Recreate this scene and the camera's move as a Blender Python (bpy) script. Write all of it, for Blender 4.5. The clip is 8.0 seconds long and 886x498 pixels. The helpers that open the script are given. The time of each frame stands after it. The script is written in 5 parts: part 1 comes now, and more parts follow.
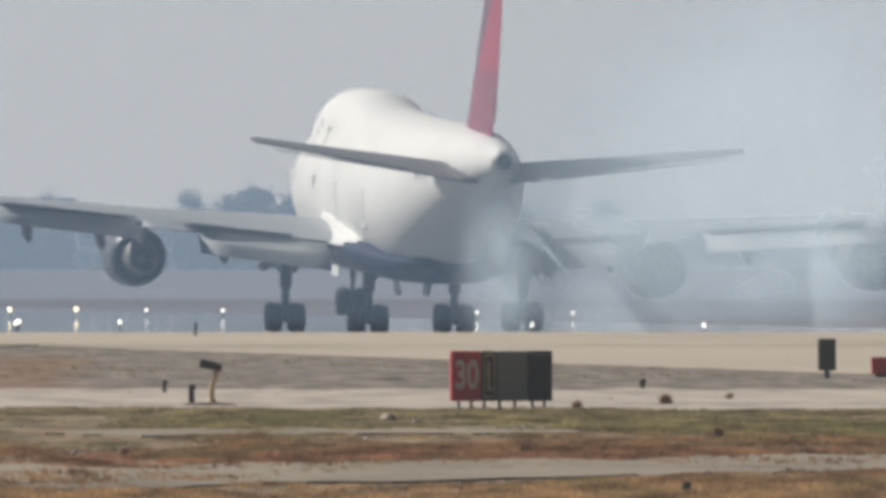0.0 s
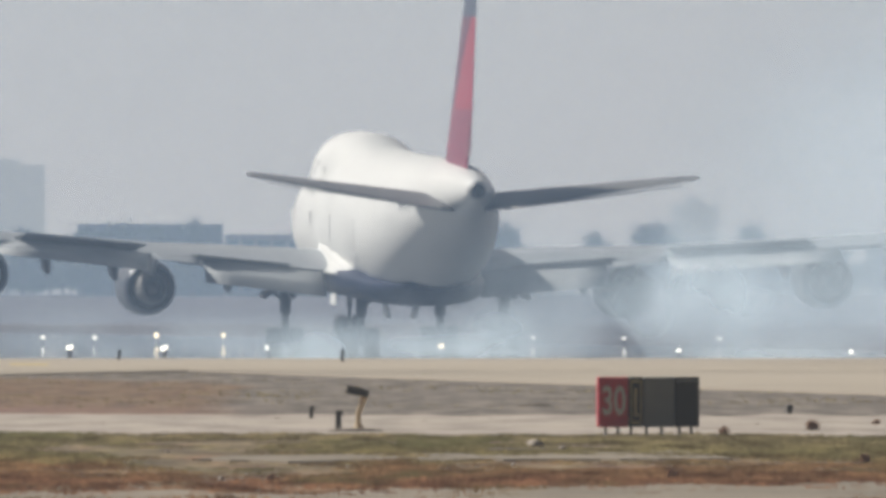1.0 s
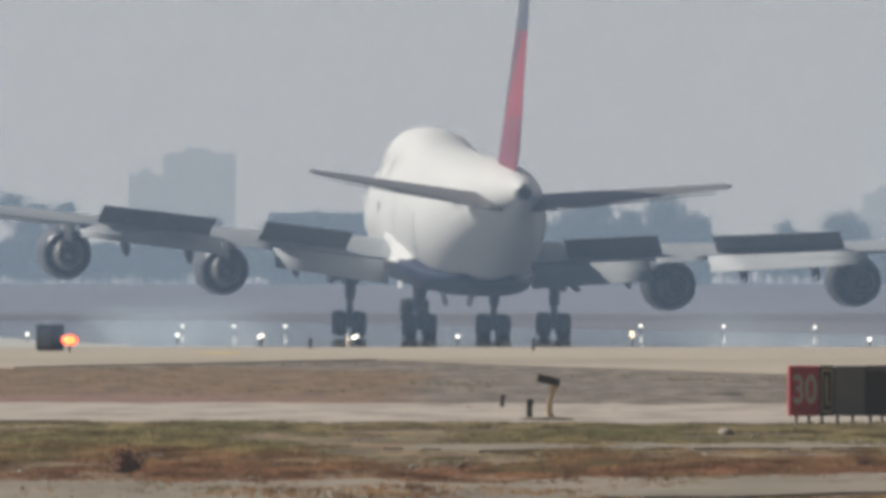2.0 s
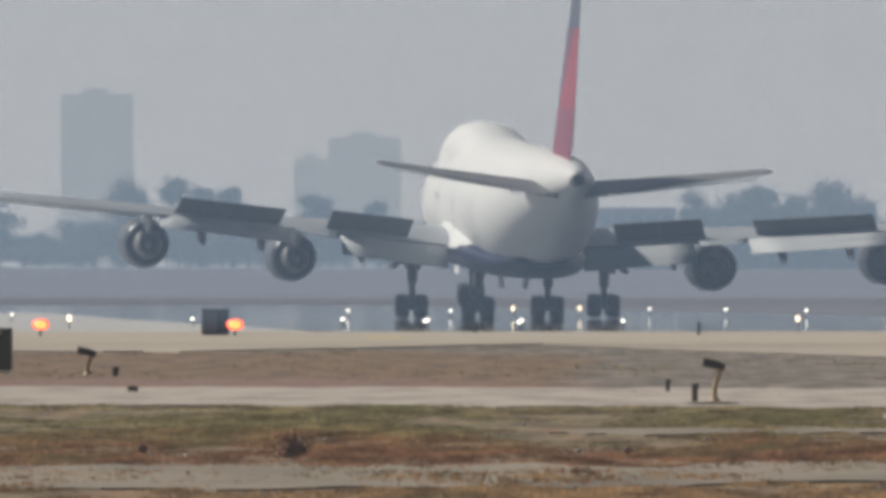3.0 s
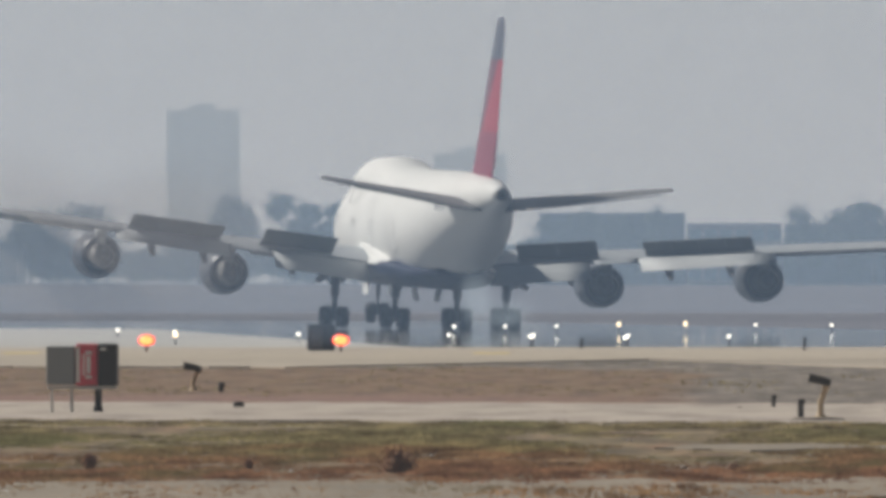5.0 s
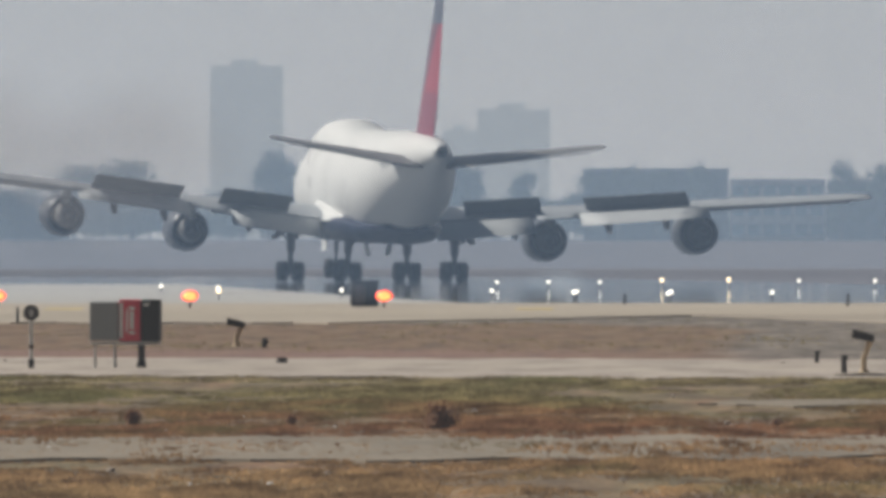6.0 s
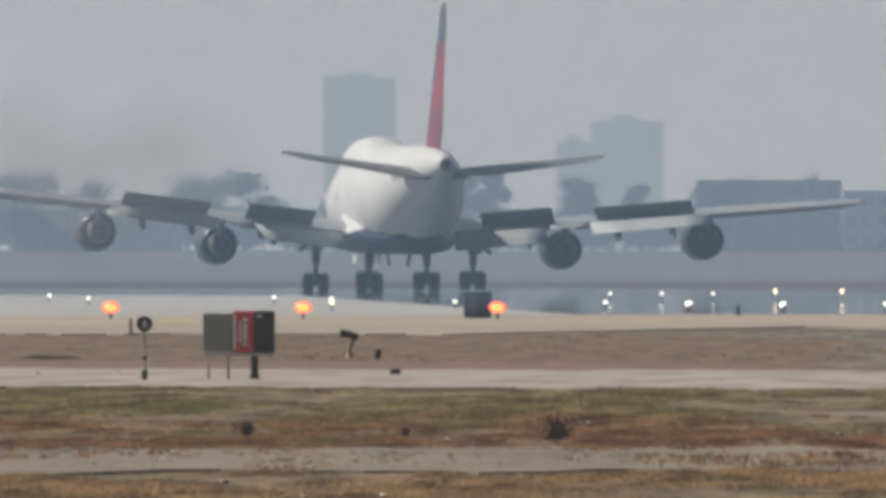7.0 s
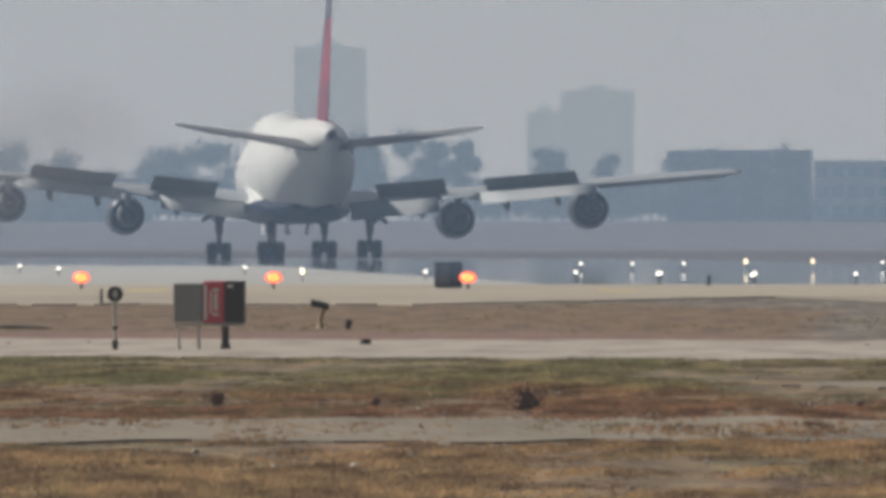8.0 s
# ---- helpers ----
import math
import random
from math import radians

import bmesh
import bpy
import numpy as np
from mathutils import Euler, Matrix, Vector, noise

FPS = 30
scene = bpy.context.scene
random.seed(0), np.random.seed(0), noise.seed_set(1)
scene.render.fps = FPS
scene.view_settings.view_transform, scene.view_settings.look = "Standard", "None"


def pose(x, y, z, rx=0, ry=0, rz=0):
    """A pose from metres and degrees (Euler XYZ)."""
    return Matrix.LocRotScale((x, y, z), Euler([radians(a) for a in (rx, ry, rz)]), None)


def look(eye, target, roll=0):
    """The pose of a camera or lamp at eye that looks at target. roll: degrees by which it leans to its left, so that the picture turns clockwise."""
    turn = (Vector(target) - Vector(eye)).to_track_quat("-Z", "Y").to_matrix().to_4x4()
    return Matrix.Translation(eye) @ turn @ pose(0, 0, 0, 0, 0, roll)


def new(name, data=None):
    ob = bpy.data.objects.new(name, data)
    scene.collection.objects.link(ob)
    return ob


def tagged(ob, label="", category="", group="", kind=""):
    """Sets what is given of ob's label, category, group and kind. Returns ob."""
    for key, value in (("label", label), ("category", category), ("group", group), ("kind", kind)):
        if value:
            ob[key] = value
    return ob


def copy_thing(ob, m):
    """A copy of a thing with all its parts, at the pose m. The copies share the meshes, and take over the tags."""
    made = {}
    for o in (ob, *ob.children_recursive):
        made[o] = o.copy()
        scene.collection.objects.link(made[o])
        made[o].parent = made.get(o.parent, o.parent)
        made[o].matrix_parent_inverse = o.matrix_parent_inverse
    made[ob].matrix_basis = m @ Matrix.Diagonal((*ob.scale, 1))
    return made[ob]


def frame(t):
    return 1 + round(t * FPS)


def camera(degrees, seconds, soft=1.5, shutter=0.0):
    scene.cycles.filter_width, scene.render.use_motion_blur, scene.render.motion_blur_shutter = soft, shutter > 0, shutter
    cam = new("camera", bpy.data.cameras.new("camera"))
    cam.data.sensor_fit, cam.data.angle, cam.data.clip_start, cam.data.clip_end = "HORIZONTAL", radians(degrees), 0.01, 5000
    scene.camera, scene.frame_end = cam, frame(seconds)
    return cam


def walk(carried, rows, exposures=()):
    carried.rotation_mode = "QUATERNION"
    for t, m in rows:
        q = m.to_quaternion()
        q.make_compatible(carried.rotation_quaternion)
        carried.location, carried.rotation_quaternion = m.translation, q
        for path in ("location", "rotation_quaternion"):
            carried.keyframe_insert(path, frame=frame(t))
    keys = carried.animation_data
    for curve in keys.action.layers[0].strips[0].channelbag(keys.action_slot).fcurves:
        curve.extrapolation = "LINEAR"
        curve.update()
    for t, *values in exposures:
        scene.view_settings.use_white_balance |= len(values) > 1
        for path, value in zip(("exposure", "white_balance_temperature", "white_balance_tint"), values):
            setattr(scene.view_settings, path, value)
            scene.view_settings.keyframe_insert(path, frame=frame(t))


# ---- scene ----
# ------------------------------------------------------------------ camera
FOCAL = 37324.0          # focal length of the long lens
EYE = 2.7                # height of the tripod above the grass
cam = camera(2.4068, 8.0, soft=4.3)


def aim(px, py):
    """The camera turned so that the approach light shows at that place."""
    return pose(0, 0, EYE, 90 + math.degrees((py - 619) / FOCAL), 0, math.degrees((px - 784) / FOCAL))


walk(cam, [(t, aim(x, y)) for t, x, y in (
    (0.0, 371, 646), (0.3, 384, 655), (0.4, 431, 690), (0.5, 496, 734), (0.6, 560, 772), (0.9, 579, 728), (1.0, 631, 692), (1.2, 724, 664),
    (1.5, 830, 770), (1.8, 880, 724), (2.0, 969, 672), (2.2, 1035, 677), (3.3, 1291, 637), (3.5, 1152, 675), (3.7, 1190, 657),
    (3.9, 1278, 634), (4.0, 1279, 619), (4.1, 1284, 608), (4.3, 1254, 595), (4.5, 1265, 648), (4.7, 1390, 667), (4.9, 1437, 685), (5.0, 1449, 672),
    (5.2, 1490, 632), (6.3, 1555, 593), (6.4, 1622, 605), (6.5, 1656, 622), (6.6, 1680, 630), (6.8, 1724, 650), (6.9, 1722, 634), (7.0, 1726, 614),
    (7.1, 1745, 607), (7.3, 1825, 596), (7.4, 1837, 590), (7.5, 1831, 579), (7.6, 1801, 552), (7.7, 1745, 545), (7.8, 1726, 544), (8.0, 1674, 561))],
     exposures=((0.0, 0.13), (0.5, 0.15), (1.5, 0.16), (2.0, -0.04), (3.3, -0.08), (6.0, -0.05), (8.0, -0.14)))

# ------------------------------------------------------------------ light
SUN_AZ, SUN_EL = radians(-60), radians(42)      # azimuth from straight ahead, to the left is negative
SUN_WAY = (math.sin(SUN_AZ) * math.cos(SUN_EL), math.cos(SUN_AZ) * math.cos(SUN_EL), math.sin(SUN_EL))
world = bpy.data.worlds.new("sky")
scene.world = world
world.use_nodes = True
wn = world.node_tree
sky = wn.nodes.new("ShaderNodeTexSky")
sky.sky_type, sky.sun_disc = "NISHITA", False
sky.sun_elevation, sky.sun_rotation = SUN_EL, SUN_AZ
sky.air_density, sky.dust_density, sky.ozone_density = 1.0, 1.5, 2.0
sky_back = next(n for n in wn.nodes if n.type == "BACKGROUND")
wn.links.new(sky.outputs[0], sky_back.inputs[0])
sky_back.inputs[1].default_value = 0.015
sun = new("sun", bpy.data.lights.new("sun", "SUN"))
sun.data.energy, sun.data.angle, sun.data.color = 4.45, radians(1.0), (1.0, 0.95, 0.87)
sun.matrix_world = look((0, 0, 0), tuple(-c for c in SUN_WAY))
scene.cycles.transparent_max_bounces = 48


# ------------------------------------------------------------------ materials
def shader(name, rough=0.6, metal=0.0, base=(0.5, 0.5, 0.5)):
    m = bpy.data.materials.new(name)
    m.use_nodes = True
    b = next(n for n in m.node_tree.nodes if n.type == "BSDF_PRINCIPLED")
    b.inputs["Roughness"].default_value, b.inputs["Metallic"].default_value = rough, metal
    b.inputs["Base Color"].default_value = (*base, 1)
    return m, m.node_tree, b


def node(nt, kind, **values):
    n = nt.nodes.new(kind)
    for key, value in values.items():
        n.inputs[key].default_value = value
    return n


def place_of(nt, scale=(1, 1, 1)):
    tc = nt.nodes.new("ShaderNodeTexCoord")
    mp = nt.nodes.new("ShaderNodeMapping")
    mp.inputs["Scale"].default_value = scale
    nt.links.new(tc.outputs["Object"], mp.inputs[0])
    return mp.outputs[0]


def noise_of(nt, where, scale, detail=4.0, rough=0.55):
    n = node(nt, "ShaderNodeTexNoise", Scale=scale, Detail=detail, Roughness=rough)
    nt.links.new(where, n.inputs["Vector"])
    return n.outputs["Fac"]


def ramp(nt, fac, stops):
    r = nt.nodes.new("ShaderNodeValToRGB")
    while len(r.color_ramp.elements) < len(stops):
        r.color_ramp.elements.new(0.5)
    for e, (p, c) in zip(r.color_ramp.elements, stops):
        e.position, e.color = p, (*c, 1)
    nt.links.new(fac, r.inputs[0])
    return r.outputs[0]


def mixed(nt, fac, a, b, mode="MIX"):
    n = nt.nodes.new("ShaderNodeMix")
    n.data_type, n.blend_type = "RGBA", mode
    if isinstance(fac, float):
        n.inputs[0].default_value = fac
    else:
        nt.links.new(fac, n.inputs[0])
    for slot, v in ((6, a), (7, b)):
        if isinstance(v, tuple):
            n.inputs[slot].default_value = (*v, 1)
        else:
            nt.links.new(v, n.inputs[slot])
    return n.outputs[2]


def bump_of(nt, b, height, strength, distance=0.02):
    n = node(nt, "ShaderNodeBump", Strength=strength, Distance=distance)
    nt.links.new(height, n.inputs["Height"])
    nt.links.new(n.outputs[0], b.inputs["Normal"])


def worn(name, base, rough=0.5, metal=0.0, scale=1.0, vary=0.12, grain=6.0, bump=0.15, stretch=(1, 1, 1)):
    """Painted or bare surface with stains at a large and grain at a small scale."""
    m, nt, b = shader(name, rough, metal)
    p = place_of(nt, stretch)
    big, small = noise_of(nt, p, 0.35 * scale), noise_of(nt, p, grain * scale)
    dark = tuple(c * (1 - 2.2 * vary) for c in base)
    light = tuple(min(1, c * (1 + vary)) for c in base)
    col = ramp(nt, big, [(0.32, dark), (0.5, base), (0.7, light)])
    col = mixed(nt, 0.25, col, ramp(nt, small, [(0.3, dark), (0.7, light)]))
    nt.links.new(col, b.inputs["Base Color"])
    rr = node(nt, "ShaderNodeMapRange", **{"To Min": max(0.05, rough - 0.12), "To Max": min(1, rough + 0.12)})
    nt.links.new(small, rr.inputs[0])
    nt.links.new(rr.outputs[0], b.inputs["Roughness"])
    bump_of(nt, b, small, bump)
    return m


def glow(name, colour, strength):
    m, nt, b = shader(name, 0.4, 0, colour)
    b.inputs["Emission Color"].default_value = (*colour, 1)
    b.inputs["Emission Strength"].default_value = strength
    return m


WHITE = worn("white_paint", (0.78, 0.78, 0.76), 0.4, scale=1.6, vary=0.06, bump=0.04, stretch=(1, 0.3, 1))
NAVY = worn("navy_paint", (0.01, 0.018, 0.055), 0.45, vary=0.1, bump=0.02)
next(n for n in NAVY.node_tree.nodes if n.type == "BSDF_PRINCIPLED").inputs["Specular IOR Level"].default_value = 0.15
WING_GREY = worn("wing_grey_paint", (0.36, 0.38, 0.4), 0.42, vary=0.1, bump=0.03, stretch=(0.3, 1, 1))
TAIL_GREY = worn("tail_grey_paint", (0.17, 0.165, 0.16), 0.5, vary=0.12, bump=0.03, stretch=(0.3, 1, 1))
FLAP_GREY = worn("flap_grey_paint", (0.44, 0.455, 0.46), 0.62, vary=0.08, bump=0.03)
# darker than the wing, on all faces of the spoilers
SPOILER_DARK = worn("spoiler_dark_grey", (0.1, 0.11, 0.11), 0.6, vary=0.15)
METAL = worn("bare_metal", (0.42, 0.41, 0.4), 0.35, 0.85, vary=0.12)
COWL = worn("cowling_paint", (0.045, 0.055, 0.08), 0.38, vary=0.12)
HOT_METAL = worn("heat_stained_metal", (0.16, 0.14, 0.13), 0.45, 0.7, vary=0.2)
CORE_METAL = worn("dull_core_metal", (0.25, 0.235, 0.22), 0.5, 0.3, vary=0.18)
# near black, for the hollows of the engines and the tail outlet
DARK_INSIDE = worn("dark_inside", (0.02, 0.02, 0.022), 0.7, vary=0.2)
RUBBER = worn("tyre_rubber", (0.025, 0.026, 0.028), 0.85, vary=0.2)
STRUT = worn("strut_paint", (0.15, 0.155, 0.165), 0.45, vary=0.15)
RED_PAINT = worn("red_sign_paint", (0.74, 0.09, 0.13), 0.5, vary=0.1)
BLACK_PAINT = worn("black_sign_paint", (0.022, 0.022, 0.024), 0.5, vary=0.2)
GREY_SIGN = worn("grey_sign_back", (0.29, 0.31, 0.315), 0.55, vary=0.1)
YELLOW_PAINT = worn("yellow_sign_paint", (0.78, 0.66, 0.36), 0.5, vary=0.1)
SIGN_WHITE = worn("white_lettering", (0.86, 0.85, 0.82), 0.5, vary=0.05)
TAN_POLE = worn("tan_pole_paint", (0.62, 0.47, 0.29), 0.6, vary=0.15)
DARK_CASE = worn("dark_lamp_case", (0.03, 0.025, 0.022), 0.6, vary=0.2)
PALE_POST = worn("pale_post_paint", (0.6, 0.6, 0.58), 0.55, vary=0.12)
OLIVE = worn("olive_cabinet_paint", (0.11, 0.125, 0.1), 0.6, vary=0.12)
GLOW_WHITE = glow("white_runway_lamp", (1.0, 0.93, 0.8), 3.2)
GLOW_WARM = glow("warm_runway_lamp", (1.0, 0.78, 0.48), 3.4)
GLOW_RED = glow("red_lamp", (1.0, 0.06, 0.02), 2.4)
GLOW_CORE = glow("orange_lamp_core", (1.0, 0.27, 0.06), 3.0)
# teal cast of distant haze put into the concrete and glass colours
CONCRETE_FAR = worn("hazed_city_concrete", (0.28, 0.60, 0.60), 0.8, scale=0.05, vary=0.1)
GLASS_FAR = worn("hazed_window_band", (0.2, 0.36, 0.42), 0.25, scale=0.05, vary=0.2)
WALL_PALE = worn("pale_hangar_wall", (0.8, 0.76, 0.7), 0.8, scale=0.1, vary=0.1)
HANGAR_DOOR = worn("dark_hangar_door", (0.1, 0.12, 0.13), 0.7, scale=0.1, vary=0.15)
WALL_DARK = worn("dark_hangar_wall", (0.09, 0.11, 0.12), 0.7, scale=0.1, vary=0.15)
BARK = worn("bark", (0.09, 0.07, 0.05), 0.9, vary=0.2)


def leaf_material():
    m, nt, b = shader("tree_leaves", 0.8)
    g = nt.nodes.new("ShaderNodeNewGeometry")
    nt.links.new(ramp(nt, g.outputs["Random Per Island"], [(0, (0.025, 0.045, 0.02)), (0.5, (0.045, 0.075, 0.03)), (1, (0.08, 0.1, 0.045))]), b.inputs["Base Color"])
    return m


LEAVES = leaf_material()
DRY_LEAVES = worn("dry_shrub_leaves", (0.42, 0.24, 0.15), 0.9, vary=0.25)
# dark earth, also painted shade beside the wide sign
INFIELD_DARK = worn("dark_earth_and_shade", (0.1, 0.08, 0.06), 0.95, vary=0.25, bump=0.4)


def grass_belts(nt, wobble):
    """Belts of growth across the field: rusty straw near by, olive further on, with uneven margins."""
    sep = nt.nodes.new("ShaderNodeSeparateXYZ")
    nt.links.new(place_of(nt), sep.inputs[0])
    add = nt.nodes.new("ShaderNodeMath")
    add.operation = "MULTIPLY_ADD"
    add.inputs[1].default_value = 70.0
    nt.links.new(wobble, add.inputs[0])
    nt.links.new(sep.outputs[1], add.inputs[2])
    rng = node(nt, "ShaderNodeMapRange", **{"From Min": 260.0, "From Max": 420.0})
    nt.links.new(add.outputs[0], rng.inputs[0])
    return ramp(nt, rng.outputs[0], [(0.0, (0.205, 0.138, 0.072)), (0.22, (0.19, 0.118, 0.06)), (0.4, (0.145, 0.075, 0.043)), (0.6, (0.16, 0.1, 0.052)), (0.74, (0.142, 0.124, 0.06)), (1.0, (0.16, 0.136, 0.078))])


def tuft_material():
    m, nt, b = shader("dry_grass_blades", 0.9)
    g = nt.nodes.new("ShaderNodeNewGeometry")
    p = place_of(nt, (1, 0.16, 1))
    belts = grass_belts(nt, noise_of(nt, p, 0.55, 5))
    isl = ramp(nt, g.outputs["Random Per Island"], [(0, (1.2, 1.2, 1.25)), (0.6, (1.7, 1.7, 1.75)), (1, (2.3, 2.25, 2.3))])
    blade = mixed(nt, 1.0, belts, isl, "MULTIPLY")
    clump = noise_of(nt, place_of(nt, (1, 0.1, 1)), 1.1, 5, 0.65)
    blade = mixed(nt, 1.0, blade, ramp(nt, clump, [(0.36, (0.45, 0.4, 0.36)), (0.5, (0.95, 0.95, 0.95)), (0.62, (1.5, 1.5, 1.45))]), "MULTIPLY")
    green = noise_of(nt, place_of(nt, (0.7, 0.06, 1)), 0.35, 5, 0.6)
    blade = mixed(nt, ramp(nt, green, [(0.52, (0, 0, 0)), (0.64, (0.65, 0.65, 0.65))]), blade, (0.175, 0.182, 0.082))
    nt.links.new(blade, b.inputs["Base Color"])
    thin = nt.nodes.new("ShaderNodeBsdfTranslucent")
    nt.links.new(blade, thin.inputs["Color"])
    both = nt.nodes.new("ShaderNodeMixShader")
    both.inputs[0].default_value = 0.55
    nt.links.new(b.outputs[0], both.inputs[1])
    nt.links.new(thin.outputs[0], both.inputs[2])
    out = next(n for n in nt.nodes if n.type == "OUTPUT_MATERIAL")
    nt.links.new(both.outputs[0], out.inputs[0])
    return m


TUFTS = tuft_material()


def fin_material():
    """Tail fin: two reds in broad facets, dark blue above."""
    m, nt, b = shader("fin_paint", 0.35)
    tc = nt.nodes.new("ShaderNodeTexCoord")
    sep = nt.nodes.new("ShaderNodeSeparateXYZ")
    nt.links.new(tc.outputs["Object"], sep.inputs[0])

    def maths(op, a, c):
        n = nt.nodes.new("ShaderNodeMath")
        n.operation = op
        for i, v in ((0, a), (1, c)):
            if isinstance(v, (int, float)):
                n.inputs[i].default_value = v
            else:
                nt.links.new(v, n.inputs[i])
        return n.outputs[0]

    facet = maths("GREATER_THAN", maths("ADD", maths("MULTIPLY", sep.outputs[2], 1.25), sep.outputs[1]), -13.5)
    facet2 = maths("LESS_THAN", sep.outputs[2], 12.2)
    top = maths("GREATER_THAN", sep.outputs[2], 16.75)
    n = noise_of(nt, tc.outputs["Object"], 1.5)
    red = mixed(nt, facet, (0.42, 0.012, 0.045), (0.13, 0.012, 0.045))
    red = mixed(nt, facet2, red, (0.27, 0.014, 0.055))
    col = mixed(nt, top, red, (0.05, 0.07, 0.11))
    nt.links.new(mixed(nt, 0.06, col, ramp(nt, n, [(0.3, (0.1, 0.05, 0.06)), (0.7, (0.6, 0.3, 0.3))])), b.inputs["Base Color"])
    return m


FIN_PAINT = fin_material()


def veil(name, colour, amount, reach, lumps=1.2, cut=(0.35, 0.75), axes=(1, 1, 1)):
    """Thin smoke: scatters light and lets the rest through, thinning out towards the piece's rim."""
    m = bpy.data.materials.new(name)
    m.use_nodes = True
    nt = m.node_tree
    nt.nodes.clear()
    out = nt.nodes.new("ShaderNodeOutputMaterial")
    tr = nt.nodes.new("ShaderNodeBsdfTransparent")
    body = node(nt, "ShaderNodeBsdfTranslucent", Color=(*colour, 1))
    even = node(nt, "ShaderNodeCombineXYZ", X=-SUN_WAY[0], Y=-SUN_WAY[1], Z=-SUN_WAY[2])     # normal held to the sun, so smoke looks lit whichever way it faces
    nt.links.new(even.outputs[0], body.inputs["Normal"])
    tc = nt.nodes.new("ShaderNodeTexCoord")
    mp = nt.nodes.new("ShaderNodeMapping")
    mp.inputs["Scale"].default_value = tuple(a / reach for a in axes)
    nt.links.new(tc.outputs["Object"], mp.inputs[0])
    ln = nt.nodes.new("ShaderNodeVectorMath")
    ln.operation = "LENGTH"
    nt.links.new(mp.outputs[0], ln.inputs[0])
    edge = node(nt, "ShaderNodeMapRange", **{"From Min": 1.0, "From Max": 0.0})
    edge.interpolation_type = "SMOOTHERSTEP"
    nt.links.new(ln.outputs["Value"], edge.inputs[0])
    info = nt.nodes.new("ShaderNodeObjectInfo")
    shift = nt.nodes.new("ShaderNodeVectorMath")
    shift.operation = "MULTIPLY_ADD"
    nt.links.new(info.outputs["Random"], shift.inputs[0])
    shift.inputs[1].default_value = (40, 17, 29)
    nt.links.new(mp.outputs[0], shift.inputs[2])
    n = noise_of(nt, shift.outputs[0], lumps, 2.0, 0.4)
    dens = node(nt, "ShaderNodeMapRange", **{"From Min": cut[0], "From Max": cut[1], "To Max": amount})
    nt.links.new(n, dens.inputs[0])
    mul = nt.nodes.new("ShaderNodeMath")
    mul.operation = "MULTIPLY"
    nt.links.new(edge.outputs[0], mul.inputs[0])
    nt.links.new(dens.outputs[0], mul.inputs[1])
    mix = nt.nodes.new("ShaderNodeMixShader")
    nt.links.new(mul.outputs[0], mix.inputs[0])
    nt.links.new(tr.outputs[0], mix.inputs[1])
    nt.links.new(body.outputs[0], mix.inputs[2])
    nt.links.new(mix.outputs[0], out.inputs[0])
    return m


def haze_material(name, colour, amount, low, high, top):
    """Haze curtain: added sheet with the haze's light in its colour, even, thinning out with height, and softly
    towards the ground.
    """
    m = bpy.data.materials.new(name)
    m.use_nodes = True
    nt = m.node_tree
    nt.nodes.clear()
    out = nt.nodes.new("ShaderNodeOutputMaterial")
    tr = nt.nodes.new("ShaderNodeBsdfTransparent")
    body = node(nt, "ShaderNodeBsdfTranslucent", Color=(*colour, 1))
    even = node(nt, "ShaderNodeCombineXYZ", X=-SUN_WAY[0], Y=-SUN_WAY[1], Z=-SUN_WAY[2])     # shading normal fixed on the sun to keep the sheet evenly bright
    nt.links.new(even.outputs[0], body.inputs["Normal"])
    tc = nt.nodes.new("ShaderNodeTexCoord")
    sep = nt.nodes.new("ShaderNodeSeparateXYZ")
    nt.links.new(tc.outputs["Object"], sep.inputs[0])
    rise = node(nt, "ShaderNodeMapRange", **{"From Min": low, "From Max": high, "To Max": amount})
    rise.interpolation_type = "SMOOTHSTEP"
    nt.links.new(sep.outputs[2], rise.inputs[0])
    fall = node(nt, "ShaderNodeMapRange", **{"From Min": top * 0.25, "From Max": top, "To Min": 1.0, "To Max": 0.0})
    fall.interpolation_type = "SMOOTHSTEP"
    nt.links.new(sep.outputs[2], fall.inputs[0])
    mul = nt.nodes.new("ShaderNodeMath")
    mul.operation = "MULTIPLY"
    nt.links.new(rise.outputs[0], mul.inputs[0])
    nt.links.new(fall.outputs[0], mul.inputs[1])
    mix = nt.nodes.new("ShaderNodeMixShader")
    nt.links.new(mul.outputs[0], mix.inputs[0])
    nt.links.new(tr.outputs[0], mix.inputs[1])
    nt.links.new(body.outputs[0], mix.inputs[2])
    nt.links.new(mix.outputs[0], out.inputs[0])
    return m


